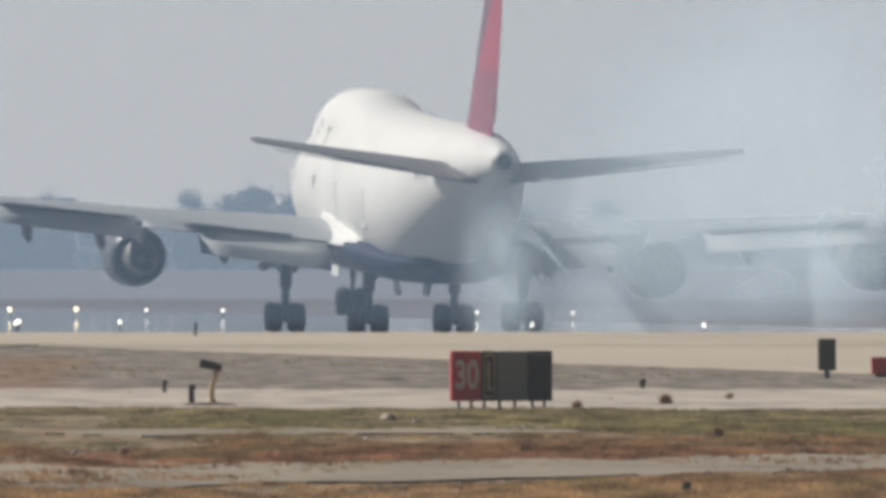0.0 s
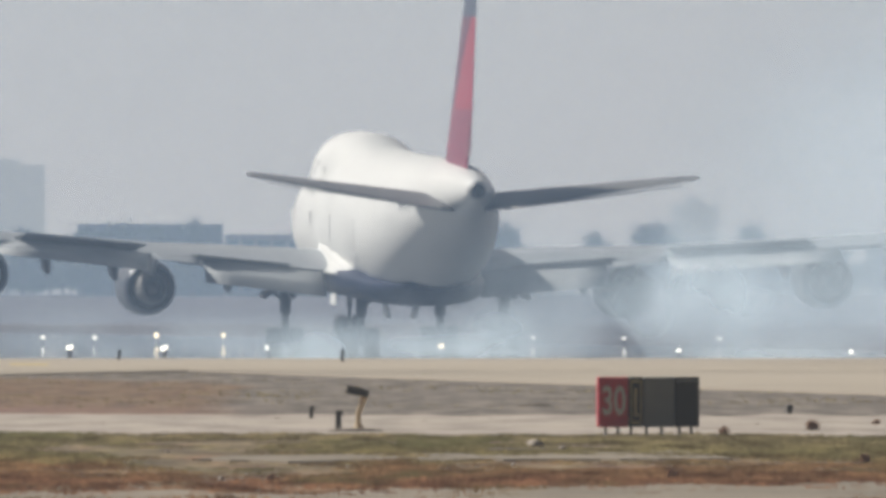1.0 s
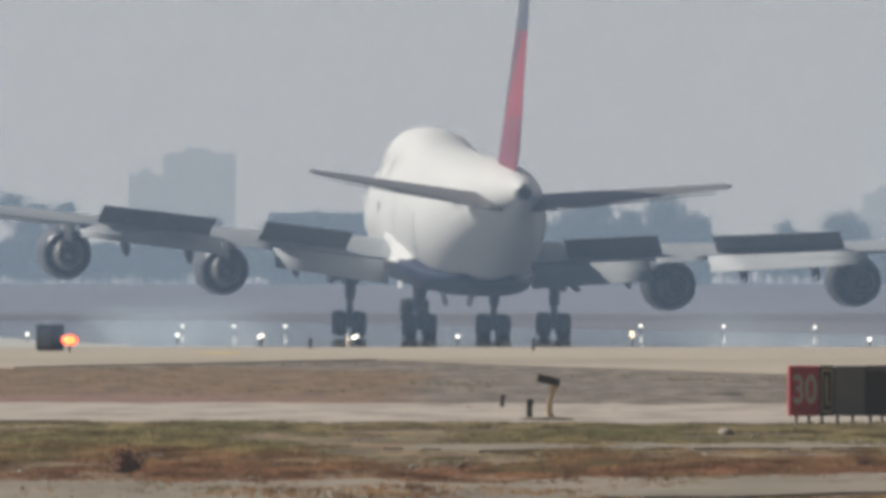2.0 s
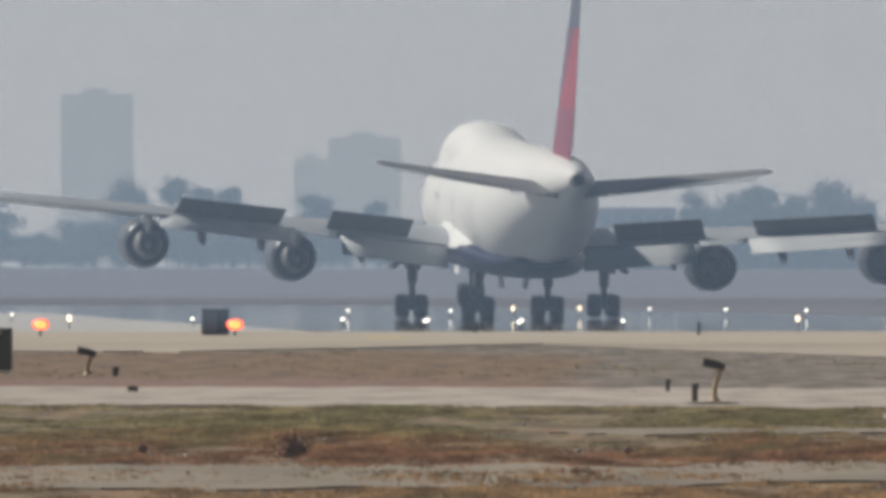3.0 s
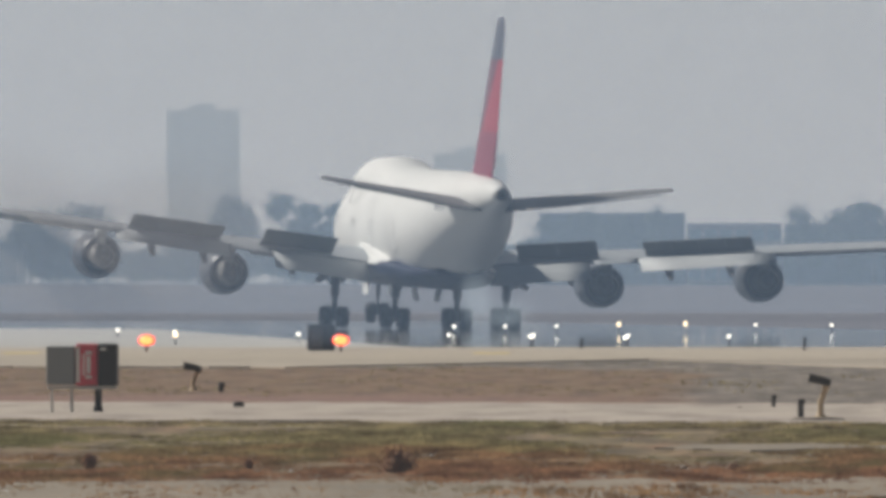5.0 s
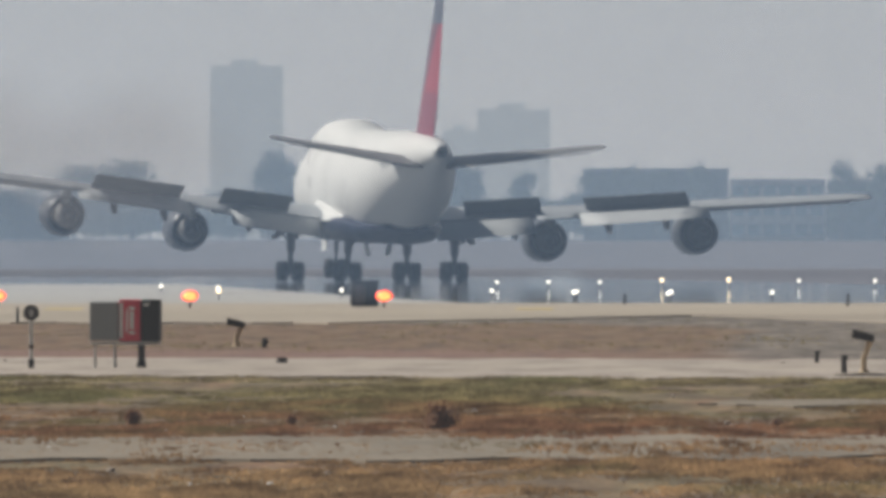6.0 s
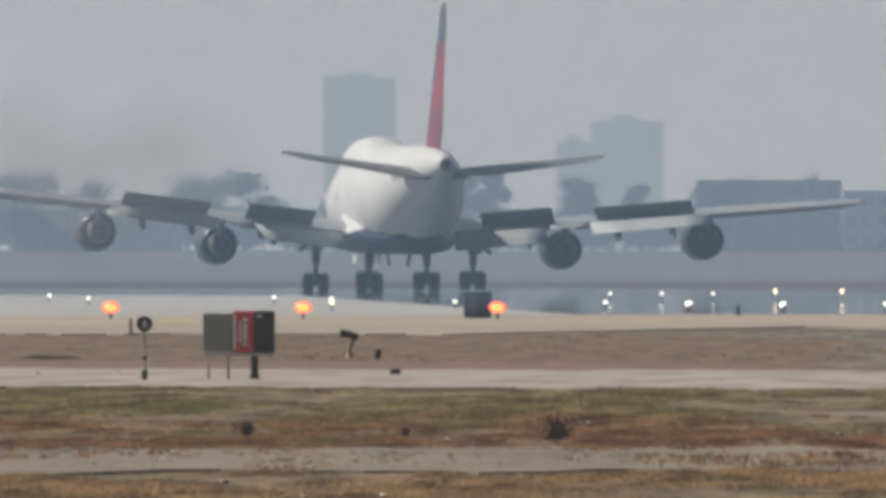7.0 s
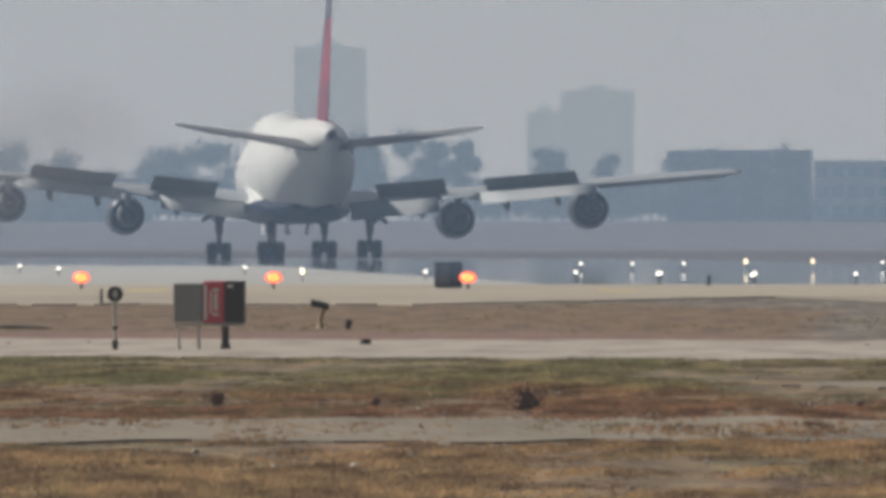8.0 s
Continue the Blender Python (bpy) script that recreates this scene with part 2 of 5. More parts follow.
def backdrop_material():
    """Bright hazy air low over the horizon."""
    m = bpy.data.materials.new("horizon_haze")
    m.use_nodes = True
    nt = m.node_tree
    nt.nodes.clear()
    out = nt.nodes.new("ShaderNodeOutputMaterial")
    em = node(nt, "ShaderNodeEmission", Strength=1.0)
    sep = nt.nodes.new("ShaderNodeSeparateXYZ")
    p = place_of(nt)
    nt.links.new(p, sep.inputs[0])
    up = node(nt, "ShaderNodeMapRange", **{"From Min": 0.0, "From Max": 90.0})
    nt.links.new(sep.outputs[2], up.inputs[0])
    col = ramp(nt, up.outputs[0], [(0.0, (0.74, 0.63, 0.55)), (0.35, (0.78, 0.66, 0.56)), (1.0, (0.78, 0.68, 0.57))])
    nt.links.new(mixed(nt, 0.08, col, ramp(nt, noise_of(nt, p, 0.012, 3), [(0.3, (0.45, 0.47, 0.51)), (0.7, (0.7, 0.7, 0.72))])), em.inputs[0])
    nt.links.new(em.outputs[0], out.inputs[0])
    return m


def ground_material():
    """Dry airfield grass in patches: straw, rust, olive and bare dirt."""
    m, nt, b = shader("dry_airfield_grass", 0.95)
    p = place_of(nt, (1, 0.16, 1))
    big, mid, fine = noise_of(nt, p, 0.1, 5), noise_of(nt, p, 0.55, 5), noise_of(nt, p, 4.0, 6)
    belts = grass_belts(nt, mid)
    c = ramp(nt, mid, [(0.34, (0.085, 0.042, 0.022)), (0.5, (0.19, 0.105, 0.045)), (0.66, (0.24, 0.165, 0.08))])
    col = mixed(nt, 0.42, belts, c)
    q = place_of(nt, (0.8, 0.07, 1))
    patch, patch2 = noise_of(nt, q, 0.42, 6, 0.6), noise_of(nt, q, 0.9, 6, 0.65)
    col = mixed(nt, ramp(nt, patch, [(0.5, (0, 0, 0)), (0.62, (0.75, 0.75, 0.75))]), col, (0.15, 0.13, 0.055))
    col = mixed(nt, ramp(nt, patch2, [(0.52, (0, 0, 0)), (0.62, (0.7, 0.7, 0.7))]), col, (0.17, 0.068, 0.035))
    col = mixed(nt, ramp(nt, patch2, [(0.3, (0.5, 0.5, 0.5)), (0.36, (0, 0, 0))]), col, (0.24, 0.2, 0.14))
    col = mixed(nt, 0.3, col, ramp(nt, fine, [(0.35, (0.06, 0.04, 0.022)), (0.7, (0.33, 0.25, 0.14))]))
    clod = noise_of(nt, place_of(nt, (1, 0.2, 1)), 2.2, 6, 0.7)
    col = mixed(nt, ramp(nt, clod, [(0.56, (0, 0, 0)), (0.66, (0.7, 0.7, 0.7))]), col, (0.075, 0.045, 0.025))
    col = mixed(nt, ramp(nt, clod, [(0.3, (0.6, 0.6, 0.6)), (0.38, (0, 0, 0))]), col, (0.36, 0.29, 0.19))
    clump = noise_of(nt, place_of(nt, (1, 0.1, 1)), 1.1, 5, 0.65)
    col = mixed(nt, 1.0, col, ramp(nt, clump, [(0.36, (0.5, 0.45, 0.4)), (0.5, (0.95, 0.95, 0.95)), (0.62, (1.5, 1.5, 1.5))]), "MULTIPLY")
    nt.links.new(col, b.inputs["Base Color"])
    bump_of(nt, b, mid, 0.6, 0.1)
    return m


GRASS = ground_material()


def infield_material():
    """Grey dust that turns to rusty dry grass on one side, with a pinkish margin."""
    m, nt, b = shader("infield_dirt", 0.95)
    p = place_of(nt, (1, 0.06, 1))
    big, mid, fine = noise_of(nt, p, 0.35, 5), noise_of(nt, p, 1.2, 5), noise_of(nt, p, 5.0, 5)
    sep = nt.nodes.new("ShaderNodeSeparateXYZ")
    nt.links.new(place_of(nt), sep.inputs[0])
    west = node(nt, "ShaderNodeMapRange", **{"From Min": -1.0, "From Max": -9.0})
    nt.links.new(sep.outputs[0], west.inputs[0])
    deep = node(nt, "ShaderNodeMapRange", **{"From Min": 655.0, "From Max": 590.0})
    nt.links.new(sep.outputs[1], deep.inputs[0])
    a = nt.nodes.new("ShaderNodeMath")
    a.operation = "MULTIPLY"
    nt.links.new(west.outputs[0], a.inputs[0])
    nt.links.new(deep.outputs[0], a.inputs[1])
    c = nt.nodes.new("ShaderNodeMath")
    c.operation = "MULTIPLY_ADD"
    c.inputs[1].default_value = 0.7
    nt.links.new(big, c.inputs[0])
    nt.links.new(a.outputs[0], c.inputs[2])
    rust = ramp(nt, mid, [(0.38, (0.09, 0.05, 0.03)), (0.5, (0.18, 0.09, 0.042)), (0.62, (0.21, 0.14, 0.08))])
    grey = ramp(nt, mid, [(0.38, (0.08, 0.07, 0.063)), (0.5, (0.155, 0.135, 0.122)), (0.62, (0.25, 0.22, 0.19))])
    col = mixed(nt, ramp(nt, c.outputs[0], [(0.55, (0, 0, 0)), (0.75, (1, 1, 1))]), grey, rust)
    near = node(nt, "ShaderNodeMapRange", **{"From Min": 500.0, "From Max": 480.0, "To Max": 0.6})
    nt.links.new(sep.outputs[1], near.inputs[0])
    pink = nt.nodes.new("ShaderNodeMath")
    pink.operation = "MULTIPLY"
    nt.links.new(near.outputs[0], pink.inputs[0])
    nt.links.new(west.outputs[0], pink.inputs[1])
    col = mixed(nt, pink.outputs[0], col, (0.27, 0.14, 0.13))
    nt.links.new(mixed(nt, 0.3, col, ramp(nt, fine, [(0.35, (0.07, 0.055, 0.045)), (0.7, (0.28, 0.22, 0.16))])), b.inputs["Base Color"])
    bump_of(nt, b, mid, 0.5, 0.08)
    return m


INFIELD = infield_material()
RUT = worn("worn_rut_dirt", (0.25, 0.21, 0.16), 0.95, scale=0.8, vary=0.2, bump=0.3, stretch=(1, 0.12, 1))
PALE_DIRT = worn("pale_gravel_track", (0.41, 0.355, 0.305), 0.95, scale=1.8, vary=0.2, bump=0.2, stretch=(1, 0.12, 1))
SHOULDER = worn("beige_shoulder_concrete", (0.42, 0.365, 0.295), 0.9, scale=0.2, vary=0.07, stretch=(1, 0.12, 1))
ASPHALT = worn("runway_asphalt", (0.12, 0.13, 0.145), 0.14, scale=0.15, vary=0.12, bump=0.0, stretch=(1, 0.08, 1))
sheen = next(n for n in ASPHALT.node_tree.nodes if n.type == "MAP_RANGE")     # hot, smooth and worn: mirrors at a glancing view
sheen.inputs["To Min"].default_value, sheen.inputs["To Max"].default_value = 0.015, 0.06
CONCRETE = worn("taxiway_concrete", (0.46, 0.45, 0.43), 0.8, scale=0.15, vary=0.08, stretch=(1, 0.1, 1))
FAR_FIELD = worn("far_dull_grass", (0.135, 0.125, 0.14), 0.95, scale=0.05, vary=0.12, stretch=(1, 0.05, 1))
PAINT_LINE = worn("yellow_pavement_paint", (0.6, 0.46, 0.16), 0.8, vary=0.1)


# ------------------------------------------------------------------ building tools
def mesh_of(name, verts, faces, material=None, smooth=False):
    me = bpy.data.meshes.new(name)
    me.from_pydata([tuple(v) for v in verts], [], [tuple(q) for q in faces])
    if smooth:
        me.polygons.foreach_set("use_smooth", [True] * len(me.polygons))
    for m in (material if isinstance(material, (list, tuple)) else [material]):
        if m:
            me.materials.append(m)
    me.update()
    return me


def part(name, bm, material, parent=None, label="", smooth=False):
    """One mesh object out of a bmesh, or a mesh, under a thing or a part."""
    if isinstance(bm, bmesh.types.BMesh):
        me = bpy.data.meshes.new(name)
        bmesh.ops.recalc_face_normals(bm, faces=bm.faces)
        if smooth:
            for q in bm.faces:
                q.smooth = True
        bm.to_mesh(me)
        bm.free()
        for m in (material if isinstance(material, (list, tuple)) else [material]):
            me.materials.append(m)
    else:
        me = bm
    ob = new(name, me)
    ob.parent = parent
    return tagged(ob, label)


def thing(name, m, label, category, group="", kind=""):
    ob = new(name)
    ob.matrix_basis = m
    return tagged(ob, label, category, group, kind)


def box(bm, lo, hi, m=None, bevel=0.0):
    lo, hi = Vector(lo), Vector(hi)
    tr = Matrix.Translation((lo + hi) / 2) @ Matrix.Diagonal((*(hi - lo), 1))
    made = bmesh.ops.create_cube(bm, size=1, matrix=tr)["verts"]
    if bevel:
        edges = list({e for v in made for e in v.link_edges})
        made = bmesh.ops.bevel(bm, geom=edges, offset=bevel, segments=2, affect="EDGES", profile=0.5)["verts"]
        made = list({v for v in made})
    if m is not None:
        bmesh.ops.transform(bm, matrix=m, verts=[v for v in made if v.is_valid])
    return bm


def tube(bm, a, b, r0, r1=None, sides=12):
    a, b = Vector(a), Vector(b)
    r1 = r0 if r1 is None else r1
    d = b - a
    turn = d.to_track_quat("Z", "Y").to_matrix().to_4x4()
    bmesh.ops.create_cone(bm, cap_ends=True, segments=sides, radius1=r0, radius2=r1, depth=d.length, matrix=Matrix.Translation((a + b) / 2) @ turn)
    return bm


def revolve(profile, sides=32, axis="y", close=False):
    """Rings of (along, radius) turned round an axis through the origin."""
    verts, faces = [], []
    for along, r in profile:
        for i in range(sides):
            a = 2 * math.pi * i / sides
            p = (r * math.cos(a), along, r * math.sin(a)) if axis == "y" else (along, r * math.cos(a), r * math.sin(a))
            verts.append(p)
    n = len(profile)
    for k in range(n if close else n - 1):
        for i in range(sides):
            j = (i + 1) % sides
            k2 = (k + 1) % n
            faces.append((k * sides + i, k * sides + j, k2 * sides + j, k2 * sides + i))
    if not close:
        faces.append(tuple(range(sides)))
        faces.append(tuple(range((n - 1) * sides, n * sides)))
    return verts, faces


def bm_from(verts, faces):
    bm = bmesh.new()
    vs = [bm.verts.new(v) for v in verts]
    for q in faces:
        bm.faces.new([vs[i] for i in q])
    return bm


def loft(sections):
    """Closed loops of equal length joined into a skin with capped ends."""
    n = len(sections[0])
    verts = [p for s in sections for p in s]
    faces = []
    for k in range(len(sections) - 1):
        for i in range(n):
            j = (i + 1) % n
            faces.append((k * n + i, k * n + j, (k + 1) * n + j, (k + 1) * n + i))
    faces.append(tuple(range(n)))
    faces.append(tuple(range((len(sections) - 1) * n, len(sections) * n)))
    return bm_from(verts, faces)


def foil(chord, thick, count=12):
    """Aerofoil outline: (distance aft of the nose, height)."""
    top, low = [], []
    for i in range(count + 1):
        u = (1 - math.cos(math.pi * i / count)) / 2
        h = 5 * thick * (0.2969 * math.sqrt(u) - 0.126 * u - 0.3516 * u ** 2 + 0.2843 * u ** 3 - 0.1015 * u ** 4) + 0.002
        top.append((u * chord, h * chord * 1.1))
        low.append((u * chord, -h * chord * 0.85))
    return top + low[-2:0:-1]


def lifting(stations, upright=False):
    """A wing or tail surface: stations of (span, y of the nose, z, chord, thickness, nose-down turn in degrees)."""
    loops = []
    for s, y, z, chord, thick, turn in stations:
        c, sn = math.cos(radians(turn)), math.sin(radians(turn))
        loop = []
        for u, h in foil(chord, thick):
            dy, dz = -u * c + h * sn * -1, -u * sn + h * c
            loop.append((h, y - u, s) if upright else (s, y + dy, z + dz))
        loops.append(loop)
    return loft(loops)


def place(bearing, distance, z=0.0):
    """A point on the airfield from its bearing (in units of the lens) and distance."""
    return Vector((bearing / FOCAL * distance, distance, z))


# ------------------------------------------------------------------ the airfield
def slab(name, corners, z, material, label, thick=0.05):
    """A thin paved or bare area with a real edge, from its outline seen from above."""
    n = len(corners)
    verts = [(x, y, z) for x, y in corners] + [(x, y, z - thick) for x, y in corners]
    faces = [tuple(range(n)), tuple(range(2 * n - 1, n - 1, -1))]
    faces += [(i, (i + 1) % n, n + (i + 1) % n, n + i) for i in range(n)]
    bm = bm_from(verts, faces)
    bmesh.ops.recalc_face_normals(bm, faces=bm.faces)
    return tagged(part(name, bm, material), label, name.split("_")[0], kind="structure")


def wavy(points, step, size, seed):
    """A line with a slightly uneven run."""
    out = []
    for (x0, y0), (x1, y1) in zip(points, points[1:]):
        n = max(1, int(abs(x1 - x0) / step))
        for i in range(n):
            u = i / n
            x, y = x0 + (x1 - x0) * u, y0 + (y1 - y0) * u
            out.append((x, y + size * noise.noise((x * 0.6, seed, 0)) + 0.5 * size * noise.noise((x * 2.3, seed, 7))))
    out.append(points[-1])
    return out


def dip(y):
    """The runway lies a little lower than the field in front of it."""
    u = max(0.0, min(1.0, (y - 825) / 110))
    return -0.6 * u * u * (3 - 2 * u)


def build_ground():
    xs = np.concatenate([np.linspace(-2500, -60, 12), np.linspace(-50, 50, 60), np.linspace(60, 2500, 12)])
    ys = np.concatenate([np.linspace(-400, 150, 8), np.linspace(160, 480, 110), np.linspace(500, 790, 4), np.linspace(820, 960, 12), np.linspace(1000, 5000, 26)])
    verts = []
    for y in ys:
        for x in xs:
            near = 1.0 if (200 < y < 375 and abs(x) < 50) else 0.0
            verts.append((x, y, dip(y) + near * 0.02 * noise.noise((x * 0.25, y * 0.05, 3))))
    w = len(xs)
    faces = [(j * w + i, j * w + i + 1, (j + 1) * w + i + 1, (j + 1) * w + i) for j in range(len(ys) - 1) for i in range(w - 1)]
    tagged(part("ground", mesh_of("ground", verts, faces, GRASS, True), None), "dry brown and olive airfield grass", "ground", kind="structure")


HEADING = radians(6.2)
AHEAD = Vector((-math.sin(HEADING), math.cos(HEADING), 0))
ASIDE = Vector((math.cos(HEADING), math.sin(HEADING), 0))
MID = Vector((5.3, 1031.0, 0))       # a point on the runway's centre line


def along(a, s):
    p = MID + AHEAD * a + ASIDE * s
    return (p.x, p.y)


def far_level(y):
    """Height of the far grass, which rises beyond the runway."""
    u = max(0.0, min(1.0, (y - 1550) / 700))
    return -0.57 + 2.6 * u * u * (3 - 2 * u)


def build_pavement():
    # rusty grass and grey dirt between the gravel track and the shoulder
    slab("infield_ground", wavy([(-60, 452), (60, 452)], 0.7, 6, 1) + [(60, 500)] + [(40, 800), (-70, 800)], 0.02, INFIELD, "grey dusty infield dirt with sparse dry grass")
    # gravel track
    slab("track", wavy([(-60, 410), (-17, 402), (0, 392), (60, 375)], 0.5, 4, 3) + wavy([(60, 445), (0, 452), (-60, 478)], 0.5, 8, 4), 0.03, PALE_DIRT, "pale gravel track across the grass")
    # broken pale ruts nearer by
    slab("track", wavy([(-40, 251), (-2, 251), (9, 276), (24, 282)], 0.35, 5, 12) + wavy([(24, 297), (8, 296), (-2, 279), (-40, 281)], 0.35, 9, 15), 0.03, RUT, "pale worn rut through dry grass")
    slab("track", wavy([(-2.6, 331), (6, 335)], 0.3, 6, 22) + wavy([(5.4, 350), (-2.0, 341)], 0.3, 7, 25), 0.03, RUT, "patch of bare pale dirt in the grass")
    # dull grass that rises gently beyond the runway
    xs, ys = np.linspace(-2400, 2400, 25), np.concatenate([[960, 1300, 1550], np.linspace(1650, 2250, 9), [2600, 3400, 4850]])
    verts = [(x, y, far_level(y)) for y in ys for x in xs]
    w = len(xs)
    faces = [(j * w + i, j * w + i + 1, (j + 1) * w + i + 1, (j + 1) * w + i) for j in range(len(ys) - 1) for i in range(w - 1)]
    tagged(part("far_field", mesh_of("far_field", verts, faces, FAR_FIELD, True), None), "dull grey-brown grass rising beyond the runway", "ground", kind="structure")
    for b in (-570, -1400):
        c = place(b, 752)
        slab("paint_mark", [(c.x - 0.75, 744), (c.x + 0.6, 744), (c.x + 0.4, 757), (c.x - 0.95, 757)], 0.065, PAINT_LINE, "worn yellow paint mark on the shoulder", 0.004)
    # runway with its beige shoulder
    slab("shoulder", wavy([(-75, 634), (-16, 636), (-5.6, 695)], 0.6, 9, 9) + [along(-520, -45), along(-520, 60), along(-212, 60), along(-212, -45), (-75, 805)], 0.06, SHOULDER, "sunlit beige concrete runway shoulder")
    slab("shoulder", [along(-90, -45), along(-90, -30.1), along(2600, -30.1), along(2600, -45)], -0.52, SHOULDER, "hazy beige concrete runway shoulder")
    slab("runway", [along(-110, -30), along(-110, 30), along(2500, 30), along(2500, -30)], -0.48, ASPHALT, "grey rubber-streaked asphalt runway")
    slab("taxiway", [(-75, 925), (-15, 925), (-21, 1010), (-43, 1340), (-120, 1400)], -0.45, CONCRETE, "pale concrete taxiway beside the runway")


build_ground()
build_pavement()


# ------------------------------------------------------------------ the airliner
def smooth_rows(rows, n):
    """Dense, gently smoothed stations out of a few."""
    rows = np.array(rows)
    s = np.linspace(rows[0, 0], rows[-1, 0], n)
    out = np.stack([np.interp(s, rows[:, 0], rows[:, k]) for k in range(rows.shape[1])], 1)
    for _ in range(3):
        mid = out.copy()
        mid[1:-1, 1:] = (out[:-2, 1:] + 2 * out[1:-1, 1:] + out[2:, 1:]) / 4
        out = mid
    return out


HULL = [(0, 0.15, 4.9, 5.3), (0.6, 0.9, 4.2, 6.1), (2, 1.8, 3.4, 7.2), (4, 2.5, 2.8, 8.7), (6, 2.75, 2.45, 9.7), (9, 2.98, 2.25, 10.25),
        (14, 3.12, 2.15, 10.35), (22, 3.2, 2.15, 10.35), (25, 3.25, 2.15, 10.1), (29, 3.25, 2.15, 9.75), (34, 3.25, 2.15, 9.65), (46, 3.25, 2.2, 9.65),
        (50, 3.15, 2.75, 9.65), (55, 2.75, 3.9, 9.6), (60, 2.15, 5.2, 9.55), (65, 1.4, 6.5, 9.35), (68.5, 0.75, 7.4, 9.05), (70.4, 0.42, 7.85, 8.75)]


def hull_at(s):
    rows = np.array(HULL)
    return [float(np.interp(s, rows[:, 0], rows[:, k])) for k in (1, 2, 3)]


def build_fuselage(plane):
    loops = []
    for s, w, zb, zt in smooth_rows(HULL, 110):
        hump = float(np.interp(s, [0, 4, 8, 21, 29], [0, 0.4, 1, 1, 0]))
        low_top = zt - hump * 1.25
        zc, up = zb + (low_top - zb) * 0.47, 2.35
        loop = []
        for i in range(56):
            a = 2 * math.pi * i / 56
            c, sn = math.cos(a), math.sin(a)
            half = (low_top - zc) if sn > 0 else (zc - zb)
            r = 1 / math.sqrt((c / w) ** 2 + (sn / half) ** 2)
            if hump > 0 and sn > 0:
                # the narrower upper lobe, met by the same ray
                wu, hu, cz = w * 0.7, up, zt - up - zc
                qa, qb, qc = (c / wu) ** 2 + (sn / hu) ** 2, -2 * sn * cz / hu ** 2, (cz / hu) ** 2 - 1
                disc = qb * qb - 4 * qa * qc
                if disc > 0:
                    ru = (-qb + math.sqrt(disc)) / (2 * qa)
                    r = max(r, r + (ru - r) * min(1.0, hump * 1.2))
            loop.append((r * c, 33 - s, zc + r * sn))
        loops.append(loop)
    hull = part("fuselage", loft(loops), WHITE, plane, "white painted fuselage with an upper-deck hump", True)
    # dark blue belly with the wing fairing
    rows = [(15, 2.2, 2.6), (18, 3.2, 3.2), (22, 3.55, 3.8), (34, 3.6, 3.95), (42, 3.45, 3.85), (46, 3.0, 3.6), (50, 2.1, 3.4), (52, 1.3, 3.5)]
    loops = []
    for s, w, top in smooth_rows(rows, 40):
        zb = hull_at(s)[1] - 0.12
        loop = []
        for i in range(28):
            a = 2 * math.pi * i / 28
            c, sn = math.cos(a), math.sin(a)
            zc = zb + (top - zb) * 0.72
            loop.append((w * math.copysign(abs(c) ** 0.7, c), 33 - s, zc + ((top - zc) if sn > 0 else (zc - zb)) * math.copysign(abs(sn) ** 0.8, sn)))
        loops.append(loop)
    part("belly_fairing", loft(loops), NAVY, plane, "dark blue belly fairing", True)
    # white fillets where the wings meet the hull
    for side in (-1, 1):
        loops = []
        for k in range(15):
            u = k / 14
            y = 9.0 - 14.5 * u
            rise = 1.2 * (1 - u) ** 0.8 + 0.2
            reach = 0.8 * math.sin(math.pi * min(1.0, 0.25 + 0.75 * u)) + 0.25
            foot = 3.6 - 0.1 * u
            loops.append([(side * 2.6, y, foot - 0.3)] + [(side * (3.12 + reach * (1 - a) ** 2), y, foot + rise * a ** 1.3) for a in (0.0, 0.15, 0.3, 0.5, 0.75, 1.0)] + [(side * 2.6, y, foot + rise)])
        part("wing_root_fillet", loft(loops), WHITE, plane, "white fillet between hull and wing", True)
    v, q = revolve([(-0.1, 0.36), (0.9, 0.36), (0.9, 0.28), (0.1, 0.26)], 20, close=True)
    ob = part("exhaust_outlet", bm_from(v, q), METAL, plane, "dark metal outlet in the tail cone", True)
    ob.location = (0, -38.1, 8.3)
    v, q = revolve([(0.02, 0.29), (0.3, 0.05)], 20)
    dark_plug = part("outlet_inside", bm_from(v, q), DARK_INSIDE, ob)
    dark_plug.location = (0, 0.1, 0)
    # doors on both sides
    for side in (-1, 1):
        for s, z, h in ((8.6, 5.4, 1.9), (19.5, 5.4, 1.9), (30, 5.4, 1.9), (42, 5.4, 1.9), (16.5, 8.1, 1.7)):
            w, zb, zt = hull_at(s)
            zc = zb + (zt - zb) * 0.47
            bm = bmesh.new()
            for zz in range(4):
                za = z - zc + (zz - 1.5) * h / 4
                ext = zt - zc if za > 0 else zc - zb
                xx = w * math.sqrt(max(0.05, 1 - (za / ext) ** 2))
                box(bm, (side * xx - 0.02, 33 - s - 0.55, z + (zz - 2) * h / 4), (side * xx + 0.006, 33 - s + 0.55, z + (zz - 1) * h / 4 - 0.02))
            part("cabin_door", bm, WHITE, plane, "white cabin door flush in the hull")
        # lettering too small to read: plain bars
        bm = bmesh.new()
        for k in range(5):
            s = 57.2 + k * 0.55
            w, zb, zt = hull_at(s)
            box(bm, (side * w * 0.985 - 0.02, 33 - s - 0.18, 7.0), (side * w * 0.985 + 0.03, 33 - s + 0.18, 7.45))
        part("lettering_bars", bm, NAVY, plane, "small dark bars of lettering")
    return hull


